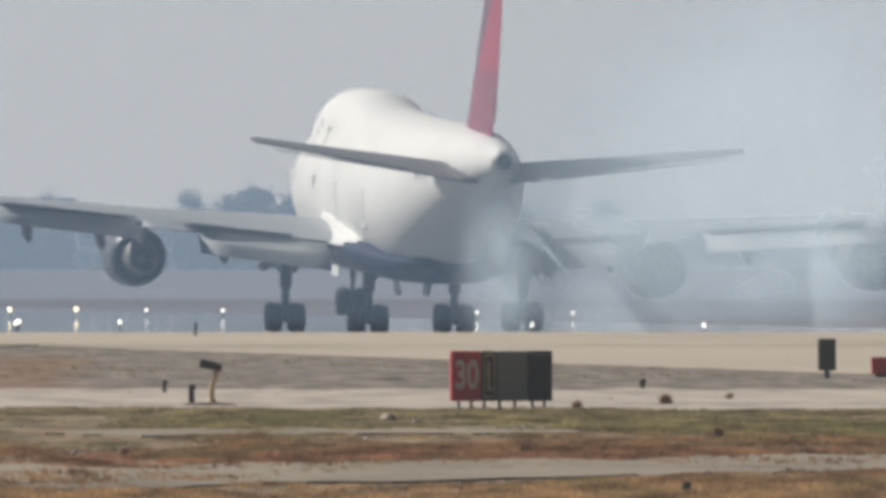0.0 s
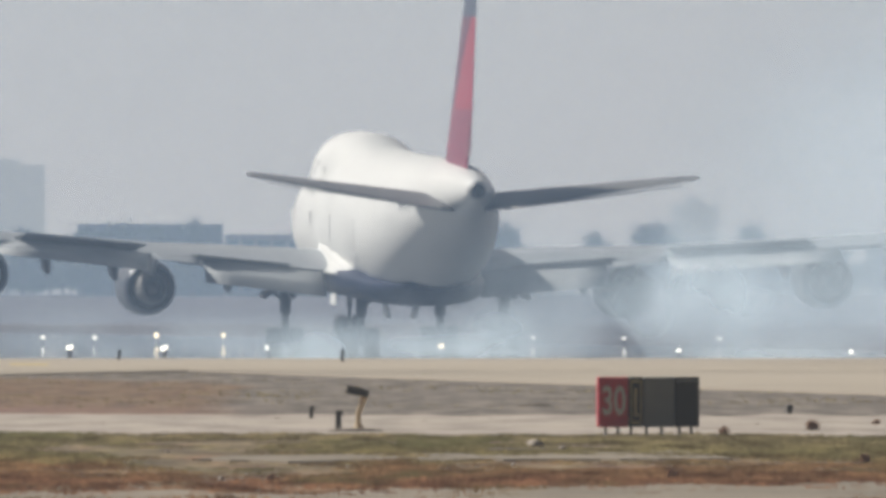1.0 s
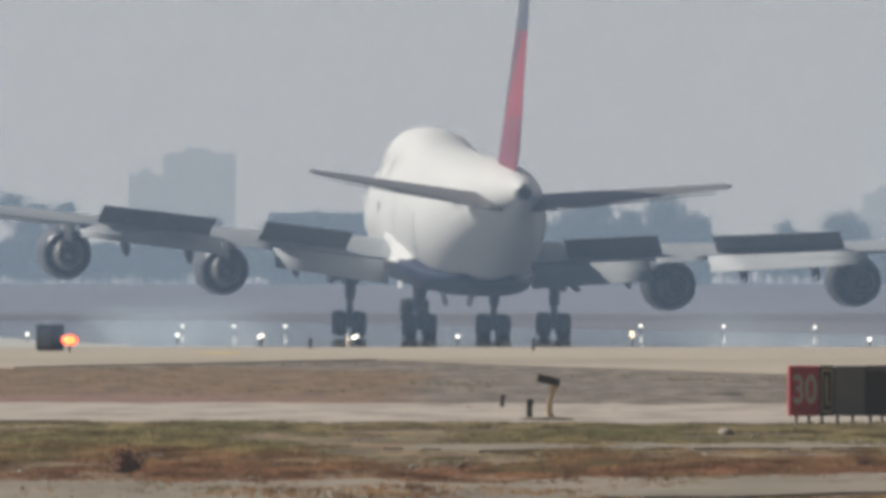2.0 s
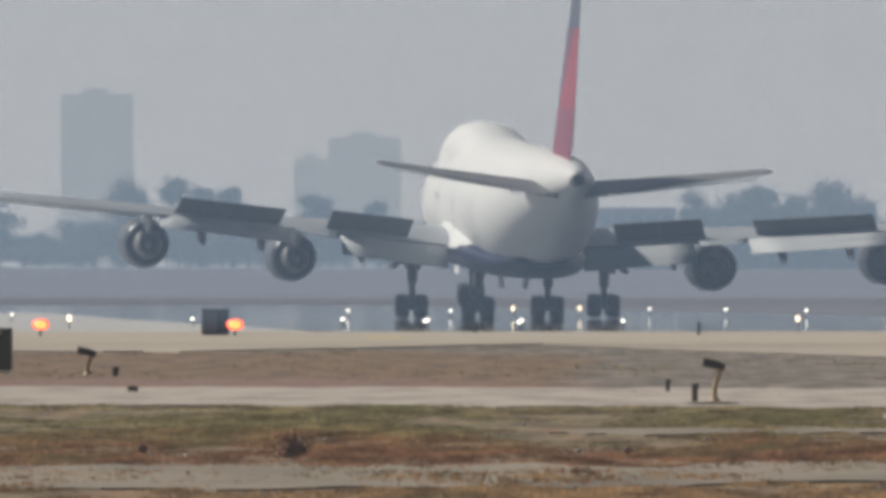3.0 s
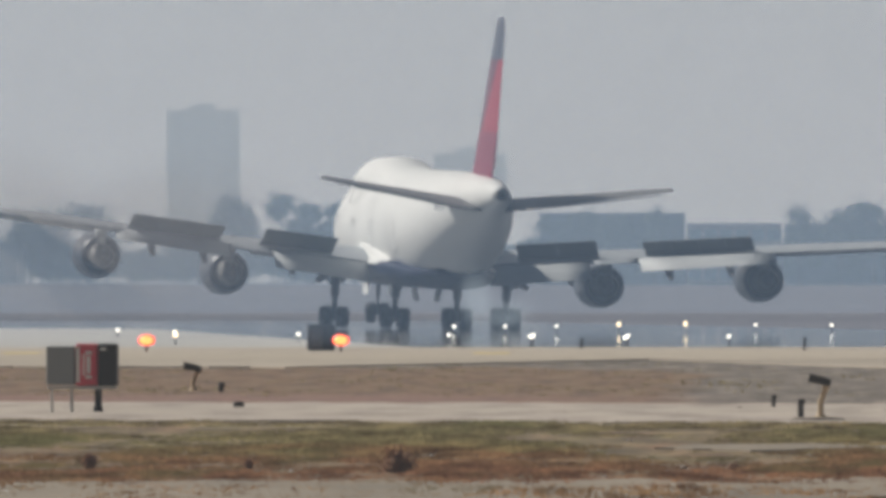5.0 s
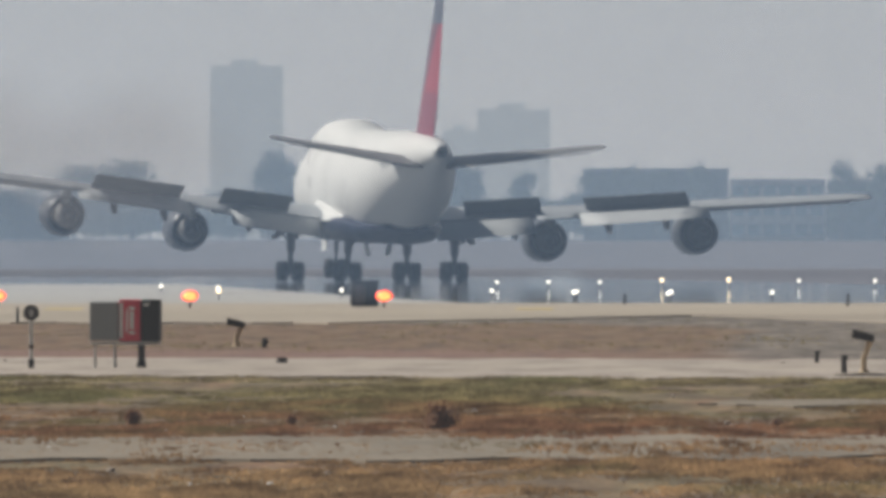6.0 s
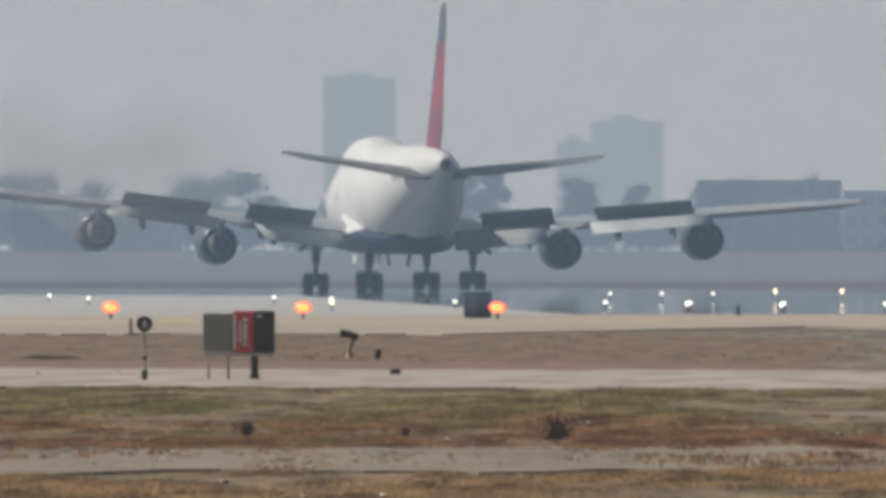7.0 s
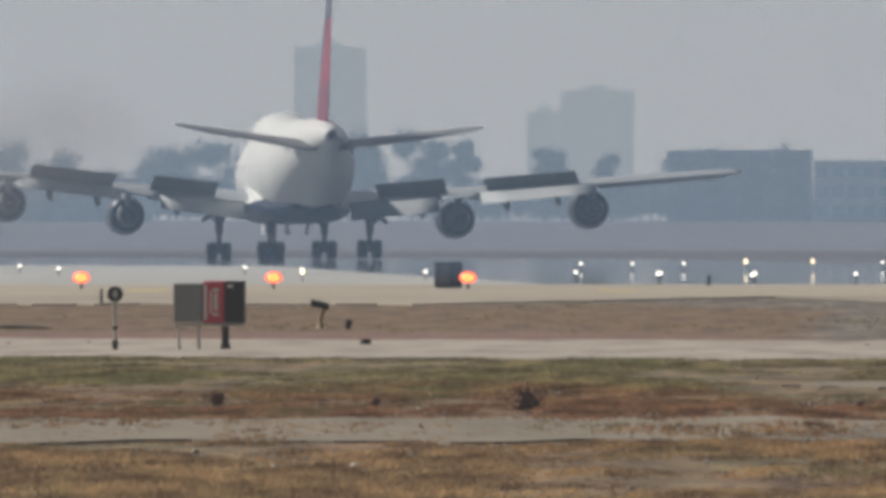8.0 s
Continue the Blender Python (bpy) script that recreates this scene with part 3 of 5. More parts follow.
def wing_line(x):
    """Nose, chord and height of the wing at a distance from the centre line."""
    le = 12.0 - 0.9 * (x - 3.2)
    te = float(np.interp(x, [2, 12, 32.2], [-3.2, -5.6, -18.2]))
    z = 3.4 + 0.096 * (x - 3.2) + 0.0001 * (x - 3.2) ** 2
    return le, le - te, z


def build_wing(plane, side):
    rows = []
    for x in (1.5, 3.2, 6, 9, 12, 16, 20, 24, 28, 30.6, 31.4):
        le, chord, z = wing_line(x)
        cut = 0.80 if x < 24 else 1.0
        rows.append((side * x, le, z + 0.35 * (1 - x / 32), chord * cut if x < 31 else chord * 0.7, 0.115 if x < 10 else 0.1, 1.0))
    wing = part("wing", lifting(rows), WING_GREY, plane, "swept grey wing", True)

    def flap(name, x0, x1, chord0, chord1, turn, back, drop, material, label):
        loops = []
        for k in range(5):
            x = x0 + (x1 - x0) * k / 4
            le, ch, z = wing_line(x)
            c = chord0 + (chord1 - chord0) * k / 4
            loops.append((side * x, le - ch * 0.80 - back, z - drop, c, 0.12, turn))
        part(name, lifting(loops), material, wing, label, True)

    flap("flap_fore", 3.9, 10.2, 1.8, 1.5, 16, -0.3, 0.0, FLAP_GREY, "pale grey lowered inboard flap")
    flap("flap_aft", 3.9, 10.2, 1.35, 1.15, 34, 1.3, 0.42, FLAP_GREY, "pale grey lowered inboard flap edge")
    flap("flap_fore", 13.2, 21.2, 1.4, 1.05, 15, -0.25, -0.05, FLAP_GREY, "pale grey lowered outboard flap")
    flap("flap_aft", 13.2, 21.2, 0.95, 0.75, 30, 1.0, 0.28, FLAP_GREY, "pale grey lowered outboard flap edge")
    flap("aileron", 10.5, 12.9, 2.0, 1.9, 4, -0.35, 0.0, WING_GREY, "grey inboard aileron")
    # flap track fairings
    for x in (5.6, 9.0, 15.0, 18.6):
        le, ch, z = wing_line(x)
        v, q = revolve([(2.6, 0.04), (1.9, 0.2), (0.5, 0.32), (-1.0, 0.3), (-2.1, 0.15), (-2.5, 0.04)], 12)
        ob = part("flap_track_fairing", bm_from(v, q), STRUT, wing, "", True)
        ob.matrix_basis = pose(side * x, le - ch * 0.84, z - 0.85, 18, 0, 0)
        ob.scale = (0.8, 0.72, 0.95)
    # leading edge flaps
    for x0, x1 in ((4.5, 10.6), (12.9, 19.7), (21.9, 30.5)):
        loops = []
        for k in range(4):
            x = x0 + (x1 - x0) * k / 3
            le, ch, z = wing_line(x)
            loops.append((side * x, le + 0.75, z - 0.35, 1.0, 0.16, -32))
        part("leading_edge_flap", lifting(loops), FLAP_GREY, wing, "pale grey leading-edge flap", True)
    # spoilers, hinged at their front edge
    made = []
    for x0, x1 in ((6.1, 8.56), (8.58, 11.0), (13.8, 15.4), (15.42, 17.0), (17.02, 18.6), (18.62, 20.2)):
        (la, ca, za), (lb, cb, zb) = wing_line(x0), wing_line(x1)
        a = Vector((side * x0, la - ca * 0.70, za + 0.18))
        b = Vector((side * x1, lb - cb * 0.70, zb + 0.18))
        xa = (b - a).normalized() * side
        ya = Vector((0, 0, 1)).cross(xa).normalized()
        rest = Matrix((( *xa, ), (*ya,), (*xa.cross(ya),))).transposed().to_4x4()
        rest.translation = (a + b) / 2
        w = (b - a).length
        bm = bmesh.new()
        box(bm, (-w / 2, -(1.36 if x0 < 12 else 1.08), -0.04), (w / 2, 0, 0.04), bevel=0.02)
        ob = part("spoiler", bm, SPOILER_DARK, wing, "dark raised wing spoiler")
        made.append((ob, rest, x0))
    return made


def build_engine(plane, x, y, z, big):
    r = 1.36 * big
    v, q = revolve([(2.6, r * 0.86), (2.85, r * 0.93), (2.6, r * 0.99), (1.6, r * 1.04), (0.2, r * 1.03), (-1.4, r * 0.95), (-2.5, r * 0.84), (-2.5, r * 0.8), (-1.0, r * 0.84), (1.0, r * 0.86)], 36, close=True)
    nacelle = part("engine_nacelle", bm_from(v, q), COWL, plane, "blue-grey engine nacelle", True)
    nacelle.location = (x, y, z)
    v, q = revolve([(0.6, r * 0.6), (-2.4, r * 0.62), (-3.4, r * 0.52), (-4.2, r * 0.42), (-4.2, r * 0.38), (-3.0, r * 0.4)], 28, close=True)
    part("core_cowl", bm_from(v, q), CORE_METAL, nacelle, "dull pale metal core cowl", True)
    v, q = revolve([(-2.9, r * 0.39), (-3.9, r * 0.26), (-4.9, r * 0.05)], 20)
    part("exhaust_plug", bm_from(v, q), HOT_METAL, nacelle, "", True)
    v, q = revolve([(-0.9, r * 0.9), (-0.7, r * 0.9)], 28)
    part("fan_duct", bm_from(v, q), DARK_INSIDE, nacelle, "dark fan duct")
    v, q = revolve([(1.7, r * 0.87), (1.75, r * 0.87), (2.3, 0.05)], 28)
    part("fan", bm_from(v, q), DARK_INSIDE, nacelle, "dark engine fan")
    le, ch, wz = wing_line(abs(x))
    top = wz - z + 0.1
    loops = []
    for h, y0, y1 in ((r * 0.45, 1.2, -4.2), (r * 0.98, 1.8, -4.6), (top, le - y + 0.2, le - y - ch * 0.45)):
        n = 8
        loops.append([(0.28 * math.sin(math.pi * i / n) ** 0.6, y0 + (y1 - y0) * i / n, h) for i in range(n + 1)] + [(-0.28 * math.sin(math.pi * i / n) ** 0.6, y0 + (y1 - y0) * i / n, h) for i in range(n - 1, 0, -1)])
    part("pylon", loft(loops), FLAP_GREY, nacelle, "pale grey engine pylon", True)


def wheel_mesh(r, w):
    v, q = revolve([(-w / 2, r * 0.55), (-w / 2, r * 0.86), (-w * 0.36, r * 0.97), (0, r), (w * 0.36, r * 0.97), (w / 2, r * 0.86), (w / 2, r * 0.55), (w * 0.3, r * 0.5), (-w * 0.3, r * 0.5)], 24, "x", True)
    n = len(v)
    v2, q2 = revolve([(-w * 0.25, r * 0.52), (-w * 0.32, r * 0.2), (w * 0.32, r * 0.2), (w * 0.25, r * 0.52)], 24, "x")
    me = mesh_of("wheel", v + v2, q + [tuple(i + n for i in k) for k in q2], [RUBBER, STRUT], True)
    me.polygons.foreach_set("material_index", [0] * len(q) + [1] * len(q2))
    return me


WHEEL = wheel_mesh(0.68, 0.62)


def build_gear(plane, x, y, top, out):
    """Main gear leg with a four-wheel truck. out: +1 or -1, the side to which the leg and its door lean."""
    bm = bmesh.new()
    low = 0.026 * x          # the struts give with the runway's crown
    tube(bm, (x, y, 0.05 + low), (x, y, 1.7), 0.19)
    tube(bm, (x, y, 1.35), (x, y + 0.1, top), 0.29)
    tube(bm, (x, y - 0.1, 1.75), (x - out * 0.9, y + 0.2, top), 0.12)
    tube(bm, (x, y, 1.7), (x, y + 1.6, top), 0.08)
    tube(bm, (x, y - 0.18, 1.2), (x, y - 0.6, 0.75), 0.09)
    box(bm, (x - 0.16, y - 1.0, -0.1 + low), (x + 0.16, y + 1.0, 0.2 + low), bevel=0.05)
    for k in (-1, 1):
        tube(bm, (x - 0.75, y + k * 0.74, 0.04 + low), (x + 0.75, y + k * 0.74, 0.04 + low), 0.09)
    leg = part("landing_gear", bm, STRUT, plane, "grey main landing gear leg", False)
    for a in (-1, 1):
        for k in (-1, 1):
            w = part("wheel", WHEEL, None, leg, "black tyre on a grey rim")
            w.location = (x + a * 0.53, y + k * 0.76, 0.1 + low)
    bm = bmesh.new()
    if abs(x) > 4:
        box(bm, (-0.4, -1.1, -0.16), (0.4, 1.1, 0.1), pose(x + out * 0.95, y - 0.2, 2.45, 0, out * 38, 0), 0.05)
        tube(bm, (x, y, 1.9), (x + out * 0.8, y - 0.2, 2.6), 0.09)
        tube(bm, (x + out * 0.1, y, 2.75), (x + out * 0.9, y - 0.2, 2.75), 0.11)
    else:
        box(bm, (-0.04, -1.3, -0.55), (0.04, 1.3, 0.55), pose(x - out * 1.25, y, 1.75, 0, out * 12, 0), 0.03)
    part("gear_door", bm, WING_GREY, leg, "grey landing gear door")


def build_nose_gear(plane):
    bm = bmesh.new()
    tube(bm, (0, 24.2, 0.0), (0, 24.2, 1.4), 0.1)
    tube(bm, (0, 24.2, 1.2), (0, 24.3, 2.6), 0.15)
    tube(bm, (0, 24.1, 1.3), (0, 22.6, 2.6), 0.07)
    tube(bm, (-0.45, 24.2, 0.06), (0.45, 24.2, 0.06), 0.08)
    leg = part("landing_gear", bm, STRUT, plane, "grey nose landing gear leg")
    for a in (-1, 1):
        w = part("wheel", WHEEL, None, leg, "black tyre on a grey rim")
        w.location = (a * 0.45, 24.2, 0.1)
        bm = bmesh.new()
        box(bm, (a * 0.85 - 0.03, 22.6, 1.3), (a * 0.85 + 0.03, 25.4, 2.5), bevel=0.02)
        part("gear_door", bm, WHITE, leg, "white nose gear door")


def build_plane():
    plane = thing("airliner", pose(0, 1000, 0), "white four-engined wide-body airliner with a red tail rolling on the runway", "airplane")
    build_fuselage(plane)
    spoilers = []
    for side in (-1, 1):
        spoilers += build_wing(plane, side)
        build_engine(plane, side * 12.2, 5.8, 2.54, 1.04)
        build_engine(plane, side * 21.4, -2.5, 3.35, 1.04)
        build_gear(plane, side * 5.55, 1.5, 3.6, side)
        build_gear(plane, side * 2.0, -1.6, 2.6, side)
        # tailplane with its elevator
        rows = [(side * x, -26.2 - 0.77 * (x - 1.0), 7.62 + 0.138 * (x - 1.0), 8.6 - 0.60 * (x - 1.0), 0.09, 2) for x in (0.8, 2, 4, 6, 8, 10, 10.8)]
        rows.append((side * 11.08, -34.6, 9.01, 1.7, 0.07, 2))
        tail = part("tailplane", lifting(rows), TAIL_GREY, plane, "grey horizontal tailplane", True)
        rows = [(side * x, -26.2 - 0.77 * (x - 1.0) - (8.6 - 0.60 * (x - 1.0)) * 0.97, 7.32 + 0.138 * (x - 1.0), (8.6 - 0.60 * (x - 1.0)) * 0.16, 0.1, 1) for x in (1.6, 4, 7, 10.2)]
        part("elevator", lifting(rows), TAIL_GREY, tail, "grey elevator edge", True)
    build_nose_gear(plane)
    rows = [(z, -23.6 - 0.9 * (z - 9.0), 0, 9.2 - 0.6 * (z - 9.0), 0.085, 0) for z in (9.0, 11, 13, 15, 17, 18.6)]
    rows = [(8.6, -21.5, 0, 11.2, 0.07, 0)] + rows + [(19.25, -32.9, 0, 3.0, 0.06, 0), (19.4, -33.5, 0, 2.1, 0.05, 0)]
    fin = part("fin", lifting(rows, True), FIN_PAINT, plane, "red tail fin with a dark blue top", True)
    rows = [(z, -23.6 - 0.9 * (z - 9.0) - (9.2 - 0.6 * (z - 9.0)) * 0.985, 0, 1.0 - 0.03 * (z - 9.0), 0.16, 0) for z in (9.9, 12, 15, 18, 19)]
    part("rudder", lifting(rows, True), FIN_PAINT, fin, "red rudder edge", True)
    return plane, spoilers


AIRLINER, SPOILERS = build_plane()


# ------------------------------------------------------------------ signs and lights on the field
def digits(text, size, m, parent, material):
    cu = bpy.data.curves.new("legend", "FONT")
    cu.body, cu.size, cu.align_x, cu.align_y, cu.extrude, cu.offset = text, size, "CENTER", "CENTER", 0.006, 0.016
    ob = bpy.data.objects.new("legend", cu)
    me = bpy.data.meshes.new_from_object(ob)
    bpy.data.objects.remove(ob)
    me.materials.clear()
    me.materials.append(material)
    out = part("legend", me, None, parent, "white painted numerals")
    out.matrix_basis = m
    return out


def build_sign_wide():
    """Wide runway sign: red face with numerals, a small framed letter panel, a blank grey module and a black end."""
    at = place(427, 385)
    sign = thing("runway_sign", pose(at.x, at.y, 0, 0, 0, 4), "red and black runway sign on short legs in gravel", "sign")
    h0, h1 = 0.2, 1.12
    for name, x0, x1, dep, material, label in (("red_panel", 0, 0.56, 0.3, RED_PAINT, "red sign panel"), ("letter_panel", 0.57, 0.83, 0.28, BLACK_PAINT, "narrow black letter panel"),
                                               ("grey_panel", 0.84, 1.4, 0.3, GREY_SIGN, "blank grey sign panel"), ("black_panel", 1.41, 1.86, 0.45, BLACK_PAINT, "plain black right end of the sign")):
        bm = bmesh.new()
        box(bm, (x0, -0.02, h0), (x1, dep, h1), bevel=0.025)
        p = part(name, bm, material, sign, label)
        if name == "red_panel":
            digits("30", 0.72, pose(0.29, -0.026, (h0 + h1) / 2, 90, 0, 0) @ Matrix.Diagonal((0.62, 1, 1, 1)), p, SIGN_WHITE)
        if name == "letter_panel":
            bm = bmesh.new()
            for a in ((0.6, 0.62), (0.78, 0.8)):
                box(bm, (a[0], -0.035, h0 + 0.06), (a[1], -0.02, h1 - 0.06))
            for a in (h0 + 0.06, h1 - 0.1):
                box(bm, (0.6, -0.035, a), (0.8, -0.02, a + 0.04))
            box(bm, (0.67, -0.035, h0 + 0.2), (0.71, -0.02, h1 - 0.2))
            box(bm, (0.67, -0.035, h0 + 0.2), (0.75, -0.02, h0 + 0.25))
            part("yellow_border", bm, YELLOW_PAINT, p, "yellow painted border and stroke")
        if name == "black_panel":
            bm = bmesh.new()
            box(bm, (1.43, -0.03, h1 - 0.09), (1.84, -0.018, h1 - 0.05))
            part("edge_trim", bm, GREY_SIGN, p)
    for x in (0.15, 0.38, 0.62, 0.9, 1.18, 1.5, 1.72):
        bm = bmesh.new()
        tube(bm, (x, 0.12, -0.02), (x, 0.12, h0 + 0.01), 0.028)
        tube(bm, (x, 0.12, -0.02), (x, 0.12, 0.05), 0.07, 0.05)
        part("leg", bm, STRUT if x in (0.38, 0.9, 1.5) else PALE_POST, sign)


def build_sign_small():
    at = place(358 - 1726, 424)
    sign = thing("runway_sign", pose(at.x, at.y, 0, 0, 0, -6), "grey, red and black runway sign on two posts", "sign")
    h0, h1 = 0.55, 1.4
    for name, x0, x1, y0, material in (("grey_panel", 0, 0.58, 0.0, GREY_SIGN), ("red_panel", 0.6, 1.04, 0.02, RED_PAINT), ("black_panel", 1.05, 1.44, -0.03, BLACK_PAINT)):
        bm = bmesh.new()
        box(bm, (x0, y0, h0 if x0 > 0 else h0 + 0.02), (x1, y0 + 0.3, h1 - (0.05 if x0 == 0 else 0)), bevel=0.03)
        p = part(name, bm, material, sign, name.split("_")[0] + " sign panel")
        if name == "red_panel":
            bm = bmesh.new()
            for a, b, z0, z1 in ((0.615, 0.68, 0.62, 1.33), (0.74, 0.78, 0.75, 1.2), (0.8, 0.92, 0.7, 0.76), (0.82, 0.9, 0.8, 1.15), (0.8, 0.92, 1.18, 1.25)):
                box(bm, (a, 0.005, z0), (b, 0.02, z1))
            part("lettering_bars", bm, SIGN_WHITE, p, "pale bars of lettering")
        if name == "black_panel":
            bm = bmesh.new()
            box(bm, (1.1, -0.045, 1.27), (1.22, -0.03, 1.32))
            part("label_plate", bm, SIGN_WHITE, p)
    bm = bmesh.new()
    box(bm, (0.02, 0.0, h0 - 0.06), (1.42, 0.24, h0 - 0.005), bevel=0.01)
    part("base_rail", bm, PALE_POST, sign, "pale base rail")
    for x, r, m in ((1.04, 0.075, DARK_CASE), (0.5, 0.03, PALE_POST), (0.1, 0.025, PALE_POST)):
        bm = bmesh.new()
        tube(bm, (x, 0.14, -0.02), (x, 0.14, h0 - 0.03), r)
        tube(bm, (x, 0.14, -0.02), (x, 0.14, 0.14), r * 1.5, r * 1.2)
        part("leg", bm, m, sign)


def build_disc_marker():
    at = place(255 - 1726, 422)
    post = thing("disc_marker", pose(at.x, at.y, 0), "round dark marker disc on a pale banded post", "marker")
    bm = bmesh.new()
    tube(bm, (0, 0, -0.02), (0, 0, 1.1), 0.035)
    part("post", bm, PALE_POST, post, "pale post")
    bm = bmesh.new()
    tube(bm, (0, 0, 0.0), (0, 0, 0.22), 0.06)
    part("band", bm, DARK_CASE, post, "dark band")
    bm = bmesh.new()
    tube(bm, (0, 0, 0.42), (0, 0, 0.5), 0.045)
    part("band", bm, DARK_CASE, post, "dark band")
    bm = bmesh.new()
    tube(bm, (0, -0.05, 1.14), (0, 0.05, 1.14), 0.16, sides=28)
    d = part("disc", bm, DARK_CASE, post, "dark disc")
    bm = bmesh.new()
    tube(bm, (0.01, -0.065, 1.14), (0.01, -0.05, 1.14), 0.085, sides=20)
    part("lens", bm, PALE_POST, d, "pale lens").scale = (0.55, 1, 1)
    bm = bmesh.new()
    tube(bm, (-0.28, 0.1, 0.95), (-0.28, 0.1, 1.25), 0.03)
    box(bm, (-0.3, 0.08, 0.93), (0.0, 0.12, 0.96))
    part("side_stub", bm, STRUT, post)


def build_approach_light(bearing, distance, tall):
    at = place(bearing, distance)
    lamp = thing("approach_light", pose(at.x, at.y, 0), "tan bent pole with a dark hooded lamp head", "airfield light", "approach lights")
    bm = bmesh.new()
    tube(bm, (0.03, 0, -0.02), (0.04, 0, tall * 0.45), 0.055, 0.05)
    tube(bm, (0.04, 0, tall * 0.42), (0.13, 0, tall * 0.72), 0.05, 0.05)
    tube(bm, (0.13, 0, tall * 0.7), (0.16, 0, tall * 0.92), 0.06, 0.08)
    part("pole", bm, TAN_POLE, lamp, "tan painted pole")
    bm = bmesh.new()
    box(bm, (-0.22, -0.12, -0.075), (0.22, 0.25, 0.075), pose(0.02, 0, tall - 0.05, 0, 12, 0), 0.03)
    head = part("lamp_head", bm, DARK_CASE, lamp, "dark hooded lamp head")
    bm = bmesh.new()
    box(bm, (-0.24, -0.15, 0.07), (0.1, 0.27, 0.09), pose(0.02, 0, tall - 0.05, 0, 12, 0), 0.005)
    part("hood", bm, DARK_CASE, head)
    bm = bmesh.new()
    tube(bm, (0.04, 0, -0.02), (0.04, 0, 0.1), 0.13, 0.07)
    part("foot", bm, TAN_POLE, lamp)
    return lamp


def build_stub(bearing, distance, tall, r, material, label):
    at = place(bearing, distance)
    ob = thing("marker_post", pose(at.x, at.y, 0), label, "post", "marker posts")
    bm = bmesh.new()
    tube(bm, (0, 0, -0.02), (0, 0, tall), r, r * 0.9)
    part("post", bm, material, ob)
    bm = bmesh.new()
    tube(bm, (0.01, 0, tall - r * 1.2), (0.015, 0, tall + r * 0.4), r * 1.35, r)
    part("cap", bm, material, ob)
    return ob


def build_lights():
    # red lamps in a row, one on the side of a dark cabinet
    first = None
    for b in (-1531, -1190, -846, -1878):
        at = place(b, 765)
        m = pose(at.x, at.y, 0.06)
        if first is None:
            first = thing("red_light", m, "low lamp burning bright orange-red beside the taxiway", "airfield light", "red lamps")
            bm = bmesh.new()
            tube(bm, (0, 0, -0.01), (0, 0, 0.34), 0.05)
            part("stem", bm, STRUT, first)
            bm = bmesh.new()
            box(bm, (-0.2, 0.04, 0.27), (0.2, 0.3, 0.54), bevel=0.06)
            part("case", bm, DARK_CASE, first, "dark lamp case")
            # red lens made wide to show the halo round the orange core
            v, q = revolve([(-0.16, 0.05), (-0.12, 0.17), (0.0, 0.24), (0.03, 0.24)], 20)
            lens = part("lens", bm_from(v, q), GLOW_RED, first, "glowing red lens as wide as its halo", True)
            lens.location, lens.scale = (0, 0.0, 0.42), (1.3, 1, 0.85)
            v, q = revolve([(-0.23, 0.03), (-0.2, 0.13), (-0.1, 0.185)], 16)
            part("lamp_core", bm_from(v, q), GLOW_CORE, lens, "glowing orange core", True)
        else:
            copy_thing(first, m)
    at = place(-881, 776)
    cab = thing("equipment_cabinet", pose(at.x, at.y, 0.06, 0, 0, 6), "dark brown equipment cabinet at the pavement edge", "cabinet")
    bm = bmesh.new()
    box(bm, (-0.5, -0.3, 0.05), (0.5, 0.3, 0.92), bevel=0.03)
    body = part("body", bm, DARK_CASE, cab, "dark weathered body")
    bm = bmesh.new()
    box(bm, (-0.53, -0.33, 0.9), (0.53, 0.33, 0.97), bevel=0.02)
    part("lid", bm, BLACK_PAINT, cab)
    bm = bmesh.new()
    box(bm, (-0.42, -0.315, 0.12), (0.02, -0.3, 0.84), bevel=0.005)
    part("door", bm, HOT_METAL, body)
    bm = bmesh.new()
    box(bm, (-0.46, -0.26, -0.02), (0.46, 0.26, 0.06))
    part("plinth", bm, STRUT, cab)
    # white runway edge lights
    first = None
    rows = ((-646, 1230), (-464, 1230), (-555, 1230), (-159, 1010), (-343, 990), (-510, 1010), (-1571, 1120), (-1241, 1140), (-1140, 1100), (-921, 1050),
            (-655, 1040), (-505, 1025), (-338, 1020), (165, 1240), (312, 1230), (473, 1210), (642, 1200), (23, 1260), (-112, 1270), (570, 965), (875, 950), (-1640, 1180))
    for b, d in rows:
        at = place(b, d)
        m = pose(at.x, at.y, -0.5)
        if first is None:
            first = thing("runway_light", m, "small lit white runway edge light", "airfield light", "runway edge lights")
            bm = bmesh.new()
            tube(bm, (0, 0, -0.03), (0, 0, 0.3), 0.05, 0.04)
            tube(bm, (0, 0, 0.28), (0, 0, 0.34), 0.1, 0.12)
            part("stem", bm, STRUT, first)
            v, q = revolve([(-0.085, 0.025), (-0.06, 0.06), (0, 0.085), (0.06, 0.06), (0.085, 0.025)], 16)
            lens = part("lens", bm_from(v, q), GLOW_WHITE, first, "glowing white lens", True)
            lens.location = (0, 0, 0.44)
        else:
            copy_thing(first, m)
    # taller warm lamps
    first = None
    for b, d in ((-1139, 1010), (-236, 1240), (-354, 1235), (150, 1010)):
        at = place(b, d)
        m = pose(at.x, at.y, -0.5)
        if first is None:
            first = thing("runway_light", m, "lit warm white runway light on a short mast", "airfield light", "warm runway lights")
            bm = bmesh.new()
            tube(bm, (0, 0, -0.03), (0, 0, 0.36), 0.06, 0.05)
